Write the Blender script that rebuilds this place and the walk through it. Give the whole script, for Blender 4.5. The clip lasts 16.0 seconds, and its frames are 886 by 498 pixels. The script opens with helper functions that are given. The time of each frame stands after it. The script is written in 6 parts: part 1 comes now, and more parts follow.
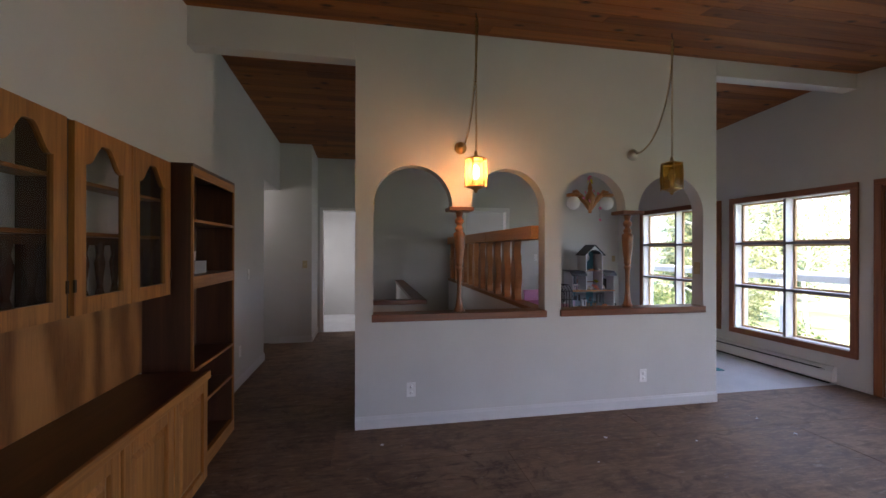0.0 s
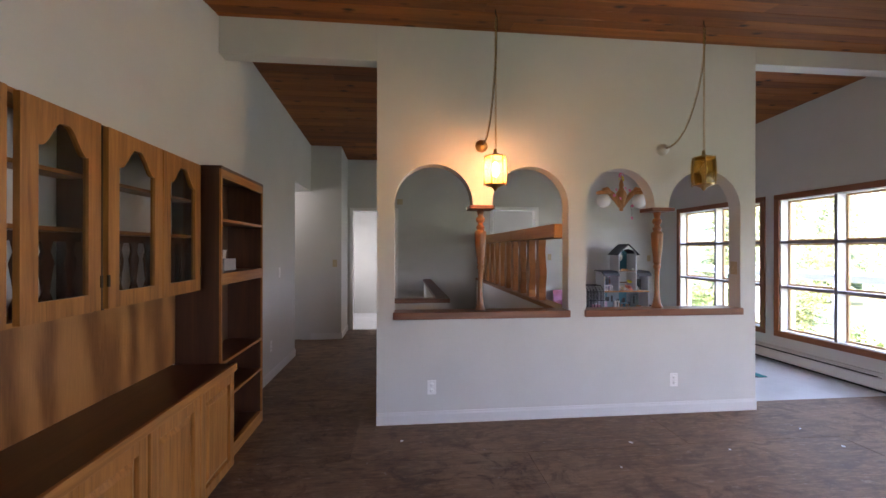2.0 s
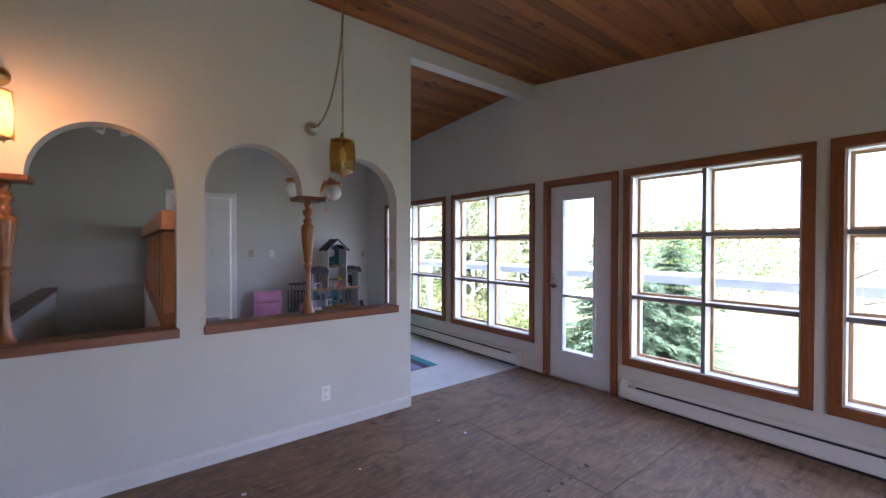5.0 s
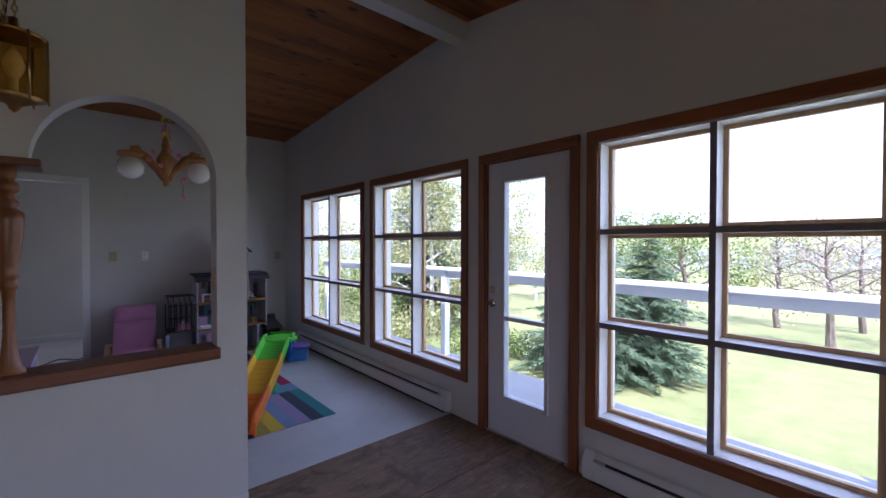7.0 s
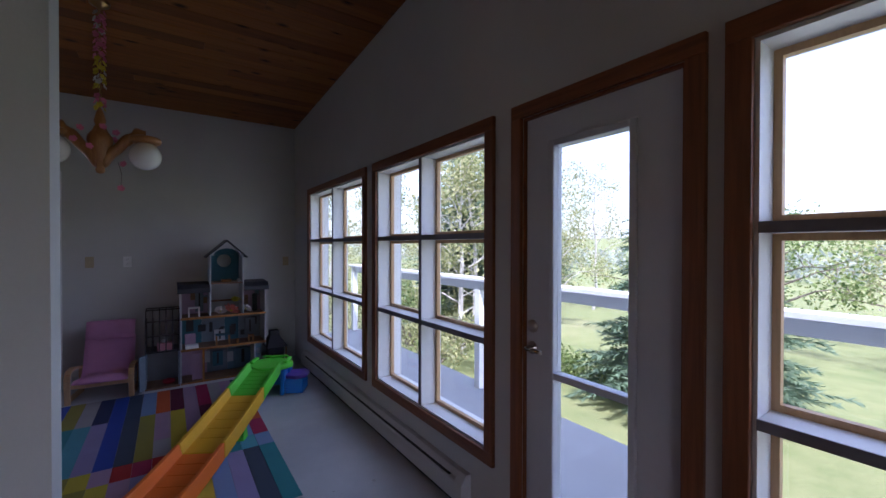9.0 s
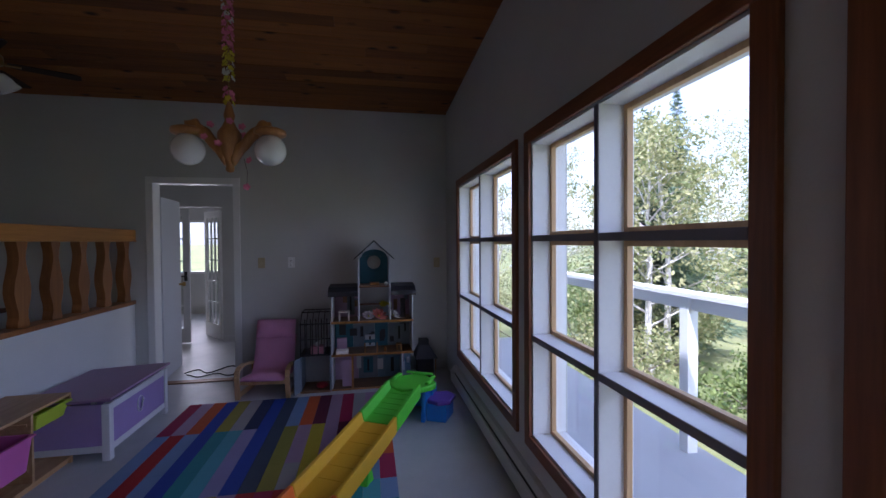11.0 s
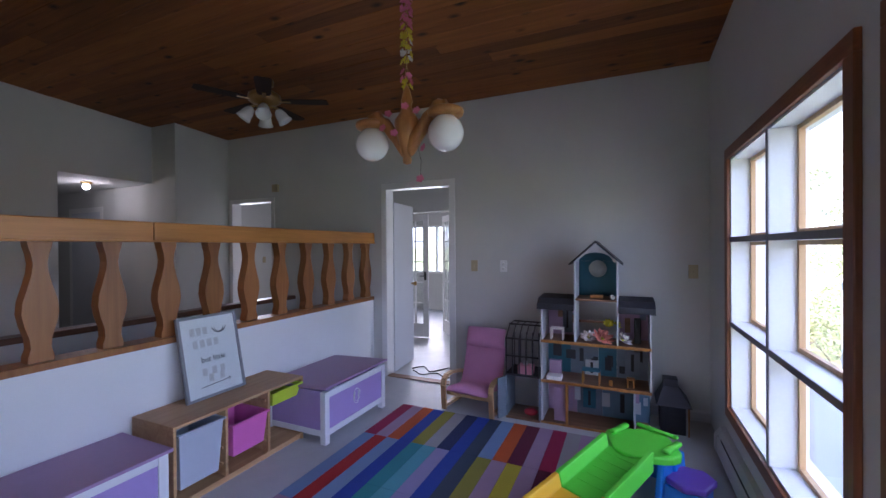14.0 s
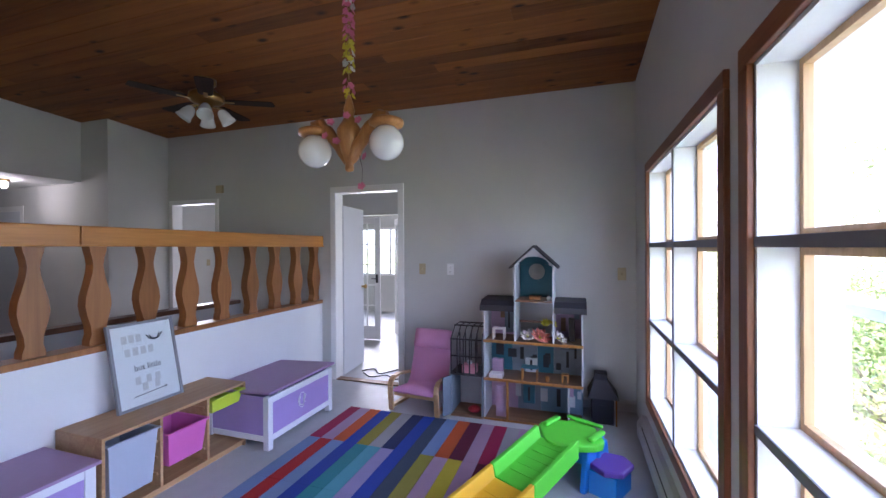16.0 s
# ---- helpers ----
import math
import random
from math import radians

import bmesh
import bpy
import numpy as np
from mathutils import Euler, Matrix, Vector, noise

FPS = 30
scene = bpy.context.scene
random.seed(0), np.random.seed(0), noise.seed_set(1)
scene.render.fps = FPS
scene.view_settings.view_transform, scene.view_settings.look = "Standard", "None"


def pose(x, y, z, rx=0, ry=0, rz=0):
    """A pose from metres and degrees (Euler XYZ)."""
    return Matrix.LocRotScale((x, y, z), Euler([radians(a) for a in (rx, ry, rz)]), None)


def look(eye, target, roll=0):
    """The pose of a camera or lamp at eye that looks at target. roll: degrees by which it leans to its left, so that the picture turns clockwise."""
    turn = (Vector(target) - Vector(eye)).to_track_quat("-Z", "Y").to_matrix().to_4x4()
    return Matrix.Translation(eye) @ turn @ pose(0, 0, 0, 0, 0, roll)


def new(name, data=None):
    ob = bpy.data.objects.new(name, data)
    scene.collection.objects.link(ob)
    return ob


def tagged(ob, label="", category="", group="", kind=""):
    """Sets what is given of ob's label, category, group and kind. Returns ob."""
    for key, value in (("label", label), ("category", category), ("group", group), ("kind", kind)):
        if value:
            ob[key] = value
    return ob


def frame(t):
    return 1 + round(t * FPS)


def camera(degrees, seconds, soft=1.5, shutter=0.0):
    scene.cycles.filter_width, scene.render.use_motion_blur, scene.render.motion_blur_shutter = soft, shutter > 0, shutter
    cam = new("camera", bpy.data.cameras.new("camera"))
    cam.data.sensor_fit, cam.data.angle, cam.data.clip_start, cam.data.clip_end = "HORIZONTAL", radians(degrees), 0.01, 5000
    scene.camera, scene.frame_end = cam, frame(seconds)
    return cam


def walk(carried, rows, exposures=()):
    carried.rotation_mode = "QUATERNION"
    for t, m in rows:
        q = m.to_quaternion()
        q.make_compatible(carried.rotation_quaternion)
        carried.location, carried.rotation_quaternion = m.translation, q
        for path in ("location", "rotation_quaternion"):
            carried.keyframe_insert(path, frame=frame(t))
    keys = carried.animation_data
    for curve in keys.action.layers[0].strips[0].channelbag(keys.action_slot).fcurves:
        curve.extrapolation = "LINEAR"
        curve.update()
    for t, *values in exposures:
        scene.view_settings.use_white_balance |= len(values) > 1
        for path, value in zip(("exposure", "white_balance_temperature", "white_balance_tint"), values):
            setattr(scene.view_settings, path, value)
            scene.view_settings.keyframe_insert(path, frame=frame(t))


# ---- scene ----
cam = camera(95.2, 16.0)
PATH = [
    (0, (0.544, 0.334, 1.434), (0.912, 2.299, 1.436), 0.1),
    (0.5, (0.524, 0.34, 1.437), (0.78, 2.323, 1.435), 0.1),
    (1, (0.543, 0.35, 1.42), (0.735, 2.341, 1.423), 0.1),
    (1.5, (0.589, 0.335, 1.43), (0.777, 2.327, 1.429), 0.2),
    (2, (0.649, 0.314, 1.422), (0.853, 2.303, 1.424), 0.1),
    (2.5, (0.735, 0.302, 1.425), (1.056, 2.276, 1.422), 0.1),
    (3, (0.835, 0.28, 1.415), (1.348, 2.213, 1.412), 0.1),
    (3.5, (0.974, 0.304, 1.425), (1.731, 2.155, 1.412), 0.2),
    (4, (1.265, 0.355, 1.451), (2.206, 2.12, 1.426), -0.1),
    (4.5, (1.527, 0.468, 1.425), (2.637, 2.132, 1.401), -0.1),
    (5, (1.808, 0.632, 1.432), (3.043, 2.205, 1.41), 0.1),
    (5.2, (1.981, 0.623, 1.413), (3.206, 2.204, 1.404), 0.0),
    (7.5, (3.419, 1.473, 1.461), (4.756, 2.959, 1.428), 0.1),
    (8, (3.7, 1.617, 1.467), (4.999, 3.137, 1.44), 0.1),
    (8.2, (3.778, 1.699, 1.44), (5.053, 3.24, 1.421), 0.1),
    (10.5, (4.489, 2.64, 1.528), (5.086, 4.548, 1.478), -0.3),
    (11, (4.554, 2.85, 1.503), (4.914, 4.817, 1.467), -0.4),
    (11.5, (4.605, 3.024, 1.482), (4.711, 5.021, 1.46), -0.4),
    (12, (4.651, 3.219, 1.488), (4.519, 5.215, 1.467), -0.4),
    (12.5, (4.736, 3.381, 1.499), (4.36, 5.345, 1.477), -0.4),
    (13, (4.76, 3.448, 1.491), (4.21, 5.371, 1.475), -0.4),
    (13.5, (4.786, 3.525, 1.49), (4.089, 5.399, 1.478), -0.4),
    (14, (4.82, 3.618, 1.483), (3.999, 5.442, 1.472), -0.4),
    (14.5, (4.87, 3.684, 1.48), (3.994, 5.482, 1.472), -0.4),
    (15, (4.92, 3.703, 1.479), (4.038, 5.498, 1.474), -0.5),
    (15.5, (4.924, 3.643, 1.488), (4.087, 5.459, 1.483), -0.3),
    (16, (4.951, 3.561, 1.505), (4.324, 5.461, 1.5), -0.3),
]
EXPOSURES = [
    (0.0, 2.4, 5750, 22), (1.0, 2.75, 5750, 22), (2.0, 3.15, 5800, 22), (3.5, 3.4, 5750, 23), (4.2, 3.2, 5600, 23), (5.0, 2.65, 5400, 24), (6.2, 1.95, 5300, 27), (7.5, 1.3, 5300, 28), (8.2, 1.2, 5300, 28),
    (10.3, 0.9, 5250, 27), (11.0, 1.1, 5250, 27), (12.0, 1.45, 5150, 27), (13.0, 1.85, 5150, 27), (14.0, 2.35, 5250, 27), (15.0, 2.75, 5300, 26), (16.0, 3.0, 5350, 26),
]
walk(cam, [(t, look(eye, target, roll)) for t, eye, target, roll in PATH], EXPOSURES)

# ---- world, sun, exposure ----
world = bpy.data.worlds.new("sky")
scene.world = world
world.use_nodes = True
wn = world.node_tree
sky = wn.nodes.new("ShaderNodeTexSky")
sky.sky_type = "NISHITA"
sky.sun_disc = False
sky.sun_elevation, sky.sun_rotation = radians(46), radians(200)
sky.air_density, sky.dust_density, sky.ozone_density = 1.0, 2.5, 0.6
haze = wn.nodes.new("ShaderNodeMix")
haze.data_type, haze.blend_type = "RGBA", "ADD"
haze.inputs[0].default_value, haze.inputs[7].default_value = 1.0, (2.6, 2.6, 2.7, 1)
wn.links.new(sky.outputs[0], haze.inputs[6])
wn.links.new(haze.outputs[2], wn.nodes["Background"].inputs[0])
wn.nodes["Background"].inputs[1].default_value = 0.15

sun_data = bpy.data.lights.new("sun", "SUN")
sun_data.energy, sun_data.angle, sun_data.color = 5.0, radians(0.6), (1.0, 0.95, 0.86)
sun = new("sun", sun_data)
sun.matrix_world = look((0, 0, 30), (0.45 * 21, 0.6 * 21, 0))


def area_light(name, m, sx, sy, watts, color):
    d = bpy.data.lights.new(name, "AREA")
    d.shape, d.size, d.size_y, d.energy, d.color = "RECTANGLE", sx, sy, watts, color
    d.spread = radians(115)
    ob = new(name, d)
    ob.matrix_world = m
    return ob


def point_light(name, at, watts, color, radius=0.03):
    d = bpy.data.lights.new(name, "POINT")
    d.energy, d.color, d.shadow_soft_size = watts, color, radius
    ob = new(name, d)
    ob.location = at
    return ob


SKYLIGHT = (0.88, 0.91, 1.0)
for y0, y1, w in ((5.3, 6.88, 0.65), (3.67, 5.02, 0.65), (1.3, 2.49, 0.8), (-0.07, 1.08, 0.8)):
    area_light("window_daylight", look((5.68, (y0 + y1) / 2, 1.22), (2.2, (y0 + y1) / 2, 0.9)), y1 - y0, 1.6, w, SKYLIGHT)
area_light("south_window_daylight", look((2.6, -1.75, 1.25), (2.6, 2, -1.0)), 2.2, 1.0, 0.3, (0.93, 0.97, 0.9))

# ---- materials ----


def nodes_of(name):
    m = bpy.data.materials.new(name)
    m.use_nodes = True
    return m, m.node_tree, m.node_tree.nodes["Principled BSDF"]


def coords(nt, scale):
    tc, mp = nt.nodes.new("ShaderNodeTexCoord"), nt.nodes.new("ShaderNodeMapping")
    mp.inputs["Scale"].default_value = scale
    nt.links.new(tc.outputs["Object"], mp.inputs["Vector"])
    return mp.outputs[0]


def noise_node(nt, vec, scale, detail=4, rough=0.55, distort=0.0):
    n = nt.nodes.new("ShaderNodeTexNoise")
    n.inputs["Scale"].default_value, n.inputs["Detail"].default_value = scale, detail
    n.inputs["Roughness"].default_value, n.inputs["Distortion"].default_value = rough, distort
    nt.links.new(vec, n.inputs["Vector"])
    return n.outputs["Fac"]


def ramp(nt, fac, stops):
    r = nt.nodes.new("ShaderNodeValToRGB")
    els = r.color_ramp.elements
    while len(els) < len(stops):
        els.new(0.5)
    for e, (p, c) in zip(els, stops):
        e.position, e.color = p, (*c, 1)
    nt.links.new(fac, r.inputs[0])
    return r.outputs[0]


def mix(nt, fac, a, b, kind="MIX"):
    n = nt.nodes.new("ShaderNodeMix")
    n.data_type, n.blend_type = "RGBA", kind
    for sock, v in ((n.inputs[0], fac), (n.inputs[6], a), (n.inputs[7], b)):
        if isinstance(v, bpy.types.NodeSocket):
            nt.links.new(v, sock)
        else:
            sock.default_value = v if isinstance(v, float) else (*v, 1)
    return n.outputs[2]


def bump(nt, bsdf, height, strength, dist=0.01):
    b = nt.nodes.new("ShaderNodeBump")
    b.inputs["Strength"].default_value, b.inputs["Distance"].default_value = strength, dist
    nt.links.new(height, b.inputs["Height"])
    nt.links.new(b.outputs[0], bsdf.inputs["Normal"])


def scaled(c, k):
    return tuple(min(1.0, v * k) for v in c)


def plain(name, color, rough=0.5, metal=0.0, vary=0.12, grain=40.0, relief=0.05, coat=0.0):
    """Paint, plastic, metal: one colour with soft blotches and a fine grain."""
    m, nt, b = nodes_of(name)
    v = coords(nt, (1, 1, 1))
    big, small = noise_node(nt, v, 2.3, 3), noise_node(nt, v, grain, 4)
    c = ramp(nt, big, ((0.3, scaled(color, 1 - vary)), (0.7, scaled(color, 1 + vary * 0.6))))
    c = mix(nt, 0.25, c, ramp(nt, small, ((0.35, scaled(color, 1 - vary)), (0.65, scaled(color, 1 + vary * 0.5)))))
    nt.links.new(c, b.inputs["Base Color"])
    rr = nt.nodes.new("ShaderNodeMapRange")
    rr.inputs[3].default_value, rr.inputs[4].default_value = max(0.02, rough - 0.08), min(1, rough + 0.1)
    nt.links.new(big, rr.inputs[0])
    nt.links.new(rr.outputs[0], b.inputs["Roughness"])
    b.inputs["Metallic"].default_value, b.inputs["Coat Weight"].default_value = metal, coat
    if relief:
        bump(nt, b, small, relief, 0.004)
    return m


def wood(name, dark, light, along=2, rough=0.45, grain=1.0, knots=0.0, island=0.0, by_object=0.0):
    """Wood with its grain along one axis (0 x, 1 y, 2 z)."""
    m, nt, b = nodes_of(name)
    sc = [16.0, 16.0, 16.0]
    sc[along] = 0.9
    tc = nt.nodes.new("ShaderNodeTexCoord")
    vec = tc.outputs["Object"]
    pick = None
    if island or by_object:
        if island:
            pick = nt.nodes.new("ShaderNodeNewGeometry").outputs["Random Per Island"]
        else:
            pick = nt.nodes.new("ShaderNodeObjectInfo").outputs["Random"]
        add = nt.nodes.new("ShaderNodeVectorMath")
        add.operation = "MULTIPLY_ADD"
        nt.links.new(pick, add.inputs[0])
        add.inputs[1].default_value = (13.1, 7.7, 5.3)
        nt.links.new(vec, add.inputs[2])
        vec = add.outputs[0]
    mp = nt.nodes.new("ShaderNodeMapping")
    mp.inputs["Scale"].default_value = [s * grain for s in sc]
    nt.links.new(vec, mp.inputs["Vector"])
    fine, broad = noise_node(nt, mp.outputs[0], 4.0, 6, 0.65, 0.6), noise_node(nt, mp.outputs[0], 0.9, 3, 0.5, 1.5)
    mid = tuple((a + c) / 2 for a, c in zip(dark, light))
    c = ramp(nt, broad, ((0.28, dark), (0.5, mid), (0.72, light)))
    c = mix(nt, 0.35, c, ramp(nt, fine, ((0.3, scaled(dark, 0.8)), (0.7, light))))
    if pick is not None:
        c = mix(nt, island or by_object, c, ramp(nt, pick, ((0.0, scaled(dark, 0.75)), (0.5, mid), (1.0, scaled(light, 1.1)))))
    if knots:
        mk = nt.nodes.new("ShaderNodeMapping")
        ks = [6.0, 6.0, 6.0]
        ks[along] = 3.2
        mk.inputs["Scale"].default_value = ks
        nt.links.new(vec, mk.inputs["Vector"])
        vo = nt.nodes.new("ShaderNodeTexVoronoi")
        vo.inputs["Scale"].default_value = 1.0
        nt.links.new(mk.outputs[0], vo.inputs["Vector"])
        k = ramp(nt, vo.outputs["Distance"], ((0.06, (1, 1, 1)), (0.2, (0, 0, 0))))
        kk = nt.nodes.new("ShaderNodeMath")
        kk.operation = "MULTIPLY"
        nt.links.new(k, kk.inputs[0])
        kk.inputs[1].default_value = knots
        c = mix(nt, kk.outputs[0], c, scaled(dark, 0.28))
    nt.links.new(c, b.inputs["Base Color"])
    b.inputs["Roughness"].default_value = rough
    bump(nt, b, fine, 0.12, 0.003)
    return m


def glass_mat(name, tint=(0.97, 0.985, 0.98), rough=0.0):
    m, nt, b = nodes_of(name)
    nt.nodes.remove(b)
    tr, gl, mx = nt.nodes.new("ShaderNodeBsdfTransparent"), nt.nodes.new("ShaderNodeBsdfGlossy"), nt.nodes.new("ShaderNodeMixShader")
    tr.inputs[0].default_value = (*tint, 1)
    gl.inputs["Roughness"].default_value = rough + 0.01
    lw = nt.nodes.new("ShaderNodeLayerWeight")
    pw, ml = nt.nodes.new("ShaderNodeMath"), nt.nodes.new("ShaderNodeMath")
    pw.operation, ml.operation = "POWER", "MULTIPLY_ADD"
    pw.inputs[1].default_value, ml.inputs[1].default_value, ml.inputs[2].default_value = 5.0, 0.5, 0.025
    nt.links.new(lw.outputs["Facing"], pw.inputs[0])
    nt.links.new(pw.outputs[0], ml.inputs[0])
    nt.links.new(ml.outputs[0], mx.inputs[0])
    nt.links.new(tr.outputs[0], mx.inputs[1])
    nt.links.new(gl.outputs[0], mx.inputs[2])
    nt.links.new(mx.outputs[0], nt.nodes["Material Output"].inputs[0])
    return m


def glow(name, color, strength, base=(0.8, 0.8, 0.8)):
    m, nt, b = nodes_of(name)
    b.inputs["Base Color"].default_value = (*base, 1)
    b.inputs["Emission Color"].default_value = (*color, 1)
    b.inputs["Emission Strength"].default_value = strength
    return m


# paler copy of the wall paint: window light on the half wall in colour
HALFW = plain("half_wall_lit_paint", (0.80, 0.80, 0.80), 0.6, vary=0.04, grain=120, relief=0.1)
WALL = plain("wall_paint", (0.57, 0.57, 0.55), 0.75, vary=0.05, grain=120, relief=0.12)
TRIMW = plain("white_trim_paint", (0.78, 0.78, 0.77), 0.4, vary=0.06, grain=60)
TRIMB = plain("baseboard_paint", (0.62, 0.62, 0.62), 0.45, vary=0.06, grain=60)
DOORW = plain("white_door_paint", (0.58, 0.60, 0.65), 0.38, vary=0.05)
# dark grey that puts the backlit shade of white window bars into colour
BARSHADE = plain("backlit_bar_grey", (0.20, 0.19, 0.21), 0.5, vary=0.1)
FANB = wood("fan_blade_dark", (0.02, 0.010, 0.006), (0.05, 0.022, 0.012), 0, 0.8)
CASING = wood("casing_cedar", (0.13, 0.042, 0.014), (0.30, 0.105, 0.036), 2, 0.42)
CASING_H = wood("casing_cedar_level", (0.13, 0.042, 0.014), (0.30, 0.105, 0.036), 1, 0.42)
STOP = wood("window_stop_pine", (0.50, 0.30, 0.13), (0.66, 0.44, 0.22), 2, 0.5)
SILLW = wood("sill_dark_wood", (0.10, 0.035, 0.015), (0.24, 0.085, 0.035), 0, 0.35)
CAPW = wood("guard_cap_wood", (0.07, 0.028, 0.014), (0.16, 0.065, 0.03), 1, 0.35)
POSTW = wood("turned_post_wood", (0.15, 0.055, 0.02), (0.36, 0.15, 0.055), 2, 0.3)
CEIL = wood("cedar_ceiling", (0.095, 0.026, 0.005), (0.37, 0.130, 0.020), 0, 0.72, 0.8, 1.0, island=0.45)
RAILW = wood("rail_pine", (0.42, 0.17, 0.032), (0.62, 0.28, 0.06), 1, 0.35)
BALW = wood("baluster_pine", (0.22, 0.085, 0.024), (0.42, 0.18, 0.055), 2, 0.38, by_object=0.35)
OAKF = wood("oak_front", (0.17, 0.062, 0.012), (0.46, 0.205, 0.045), 2, 0.38, 1.3)
OAKH = wood("oak_level", (0.17, 0.062, 0.012), (0.46, 0.205, 0.045), 1, 0.38, 1.3)


def figured_ply():
    """Rotary-cut veneer: broad wavering arches of dark and pale grain."""
    m, nt, b = nodes_of("ply_back_panel")
    v = coords(nt, (1, 1, 0.35))
    wv = nt.nodes.new("ShaderNodeTexWave")
    wv.wave_type, wv.rings_direction = "RINGS", "X"
    wv.inputs["Scale"].default_value, wv.inputs["Distortion"].default_value = 1.6, 13.0
    wv.inputs["Detail"].default_value, wv.inputs["Detail Scale"].default_value = 3.0, 1.1
    nt.links.new(v, wv.inputs["Vector"])
    c = ramp(nt, wv.outputs["Fac"], ((0.05, (0.13, 0.05, 0.012)), (0.5, (0.25, 0.108, 0.029)), (0.95, (0.37, 0.175, 0.05))))
    fine = noise_node(nt, coords(nt, (60, 60, 3)), 3, 5)
    c = mix(nt, 0.3, c, ramp(nt, fine, ((0.3, (0.14, 0.055, 0.015)), (0.7, (0.36, 0.16, 0.05)))))
    nt.links.new(c, b.inputs["Base Color"])
    b.inputs["Roughness"].default_value = 0.32
    return m


PLYBACK = figured_ply()
DARKW = wood("dark_stained_wood", (0.030, 0.012, 0.007), (0.085, 0.035, 0.018), 1, 0.3)
DARKV = wood("dark_stained_upright", (0.030, 0.012, 0.007), (0.085, 0.035, 0.018), 2, 0.35)
BIRCH = wood("toy_shelf_pine", (0.42, 0.23, 0.10), (0.60, 0.38, 0.19), 1, 0.5)
BENT = wood("bent_birch", (0.48, 0.29, 0.13), (0.66, 0.44, 0.23), 2, 0.4)
CHANW = wood("chandelier_oak", (0.30, 0.12, 0.035), (0.52, 0.25, 0.075), 2, 0.35)
GLASS = glass_mat("clear_glass")
AMBER_OLD = glass_mat("dusty_amber_glass", (0.86, 0.74, 0.45), 0.15)
SMOKE = glass_mat("cabinet_glass", (0.80, 0.80, 0.79))
AMBER = glass_mat("amber_glass", (0.98, 0.82, 0.54), 0.12)
an = AMBER.node_tree
frost, soften = an.nodes.new("ShaderNodeBsdfTranslucent"), an.nodes.new("ShaderNodeMixShader")
frost.inputs[0].default_value, soften.inputs[0].default_value = (0.98, 0.55, 0.22, 1), 0.28
last = an.nodes["Material Output"].inputs[0].links[0].from_socket
an.links.new(last, soften.inputs[1])
an.links.new(frost.outputs[0], soften.inputs[2])
an.links.new(soften.outputs[0], an.nodes["Material Output"].inputs[0])
BRASS = plain("old_brass", (0.46, 0.30, 0.11), 0.3, 1.0, 0.2, 80)
CHROME = plain("satin_nickel", (0.55, 0.54, 0.52), 0.28, 1.0, 0.08)
IRONB = plain("dark_bronze", (0.05, 0.035, 0.025), 0.45, 0.6)
HEATW = plain("heater_enamel", (0.66, 0.66, 0.65), 0.4, vary=0.06)
BLACKM = plain("black_slot", (0.015, 0.015, 0.016), 0.6)
PLATEB = plain("almond_plate", (0.46, 0.38, 0.23), 0.4, vary=0.1)
PLATEW = plain("white_plate", (0.78, 0.78, 0.77), 0.35, vary=0.04)
OPAL = plain("opal_glass", (0.85, 0.85, 0.84), 0.12, vary=0.02, relief=0)
LILAC = plain("lilac_paint", (0.42, 0.30, 0.62), 0.45, vary=0.07)
LILACTOP = plain("mauve_lid_paint", (0.40, 0.25, 0.45), 0.4, vary=0.08)
WHITEB = plain("white_box_paint", (0.80, 0.80, 0.82), 0.4, vary=0.05)
PINKC = plain("pink_fabric", (0.70, 0.32, 0.53), 0.85, vary=0.14, grain=160, relief=0.3)
GREENP = plain("green_plastic", (0.12, 0.62, 0.03), 0.48, vary=0.05, relief=0.02)
YELP = plain("yellow_plastic", (0.80, 0.44, 0.01), 0.48, vary=0.05, relief=0.02)
ORGP = plain("orange_plastic", (0.85, 0.18, 0.01), 0.48, vary=0.05, relief=0.02)
BLUEP = plain("blue_plastic", (0.03, 0.20, 0.62), 0.32, vary=0.05, relief=0.02)
PURPP = plain("purple_plastic", (0.12, 0.05, 0.32), 0.34, vary=0.05, relief=0.02)
GREYBIN = plain("pale_grey_bin", (0.50, 0.53, 0.62), 0.4, vary=0.04)
PINKBIN = plain("pink_bin", (0.72, 0.16, 0.48), 0.38, vary=0.05)
LIMEBIN = plain("lime_bin", (0.55, 0.70, 0.04), 0.38, vary=0.05)
GREYF = plain("grey_frame", (0.24, 0.24, 0.26), 0.45)
PAPER = plain("print_paper", (0.80, 0.80, 0.82), 0.6, vary=0.03)
INK = plain("print_ink", (0.05, 0.05, 0.06), 0.7)
INKPALE = plain("print_pale_ink", (0.62, 0.60, 0.60), 0.7)
CONCR = plain("deck_paint", (0.33, 0.34, 0.36), 0.7, vary=0.12, grain=20, relief=0.2)


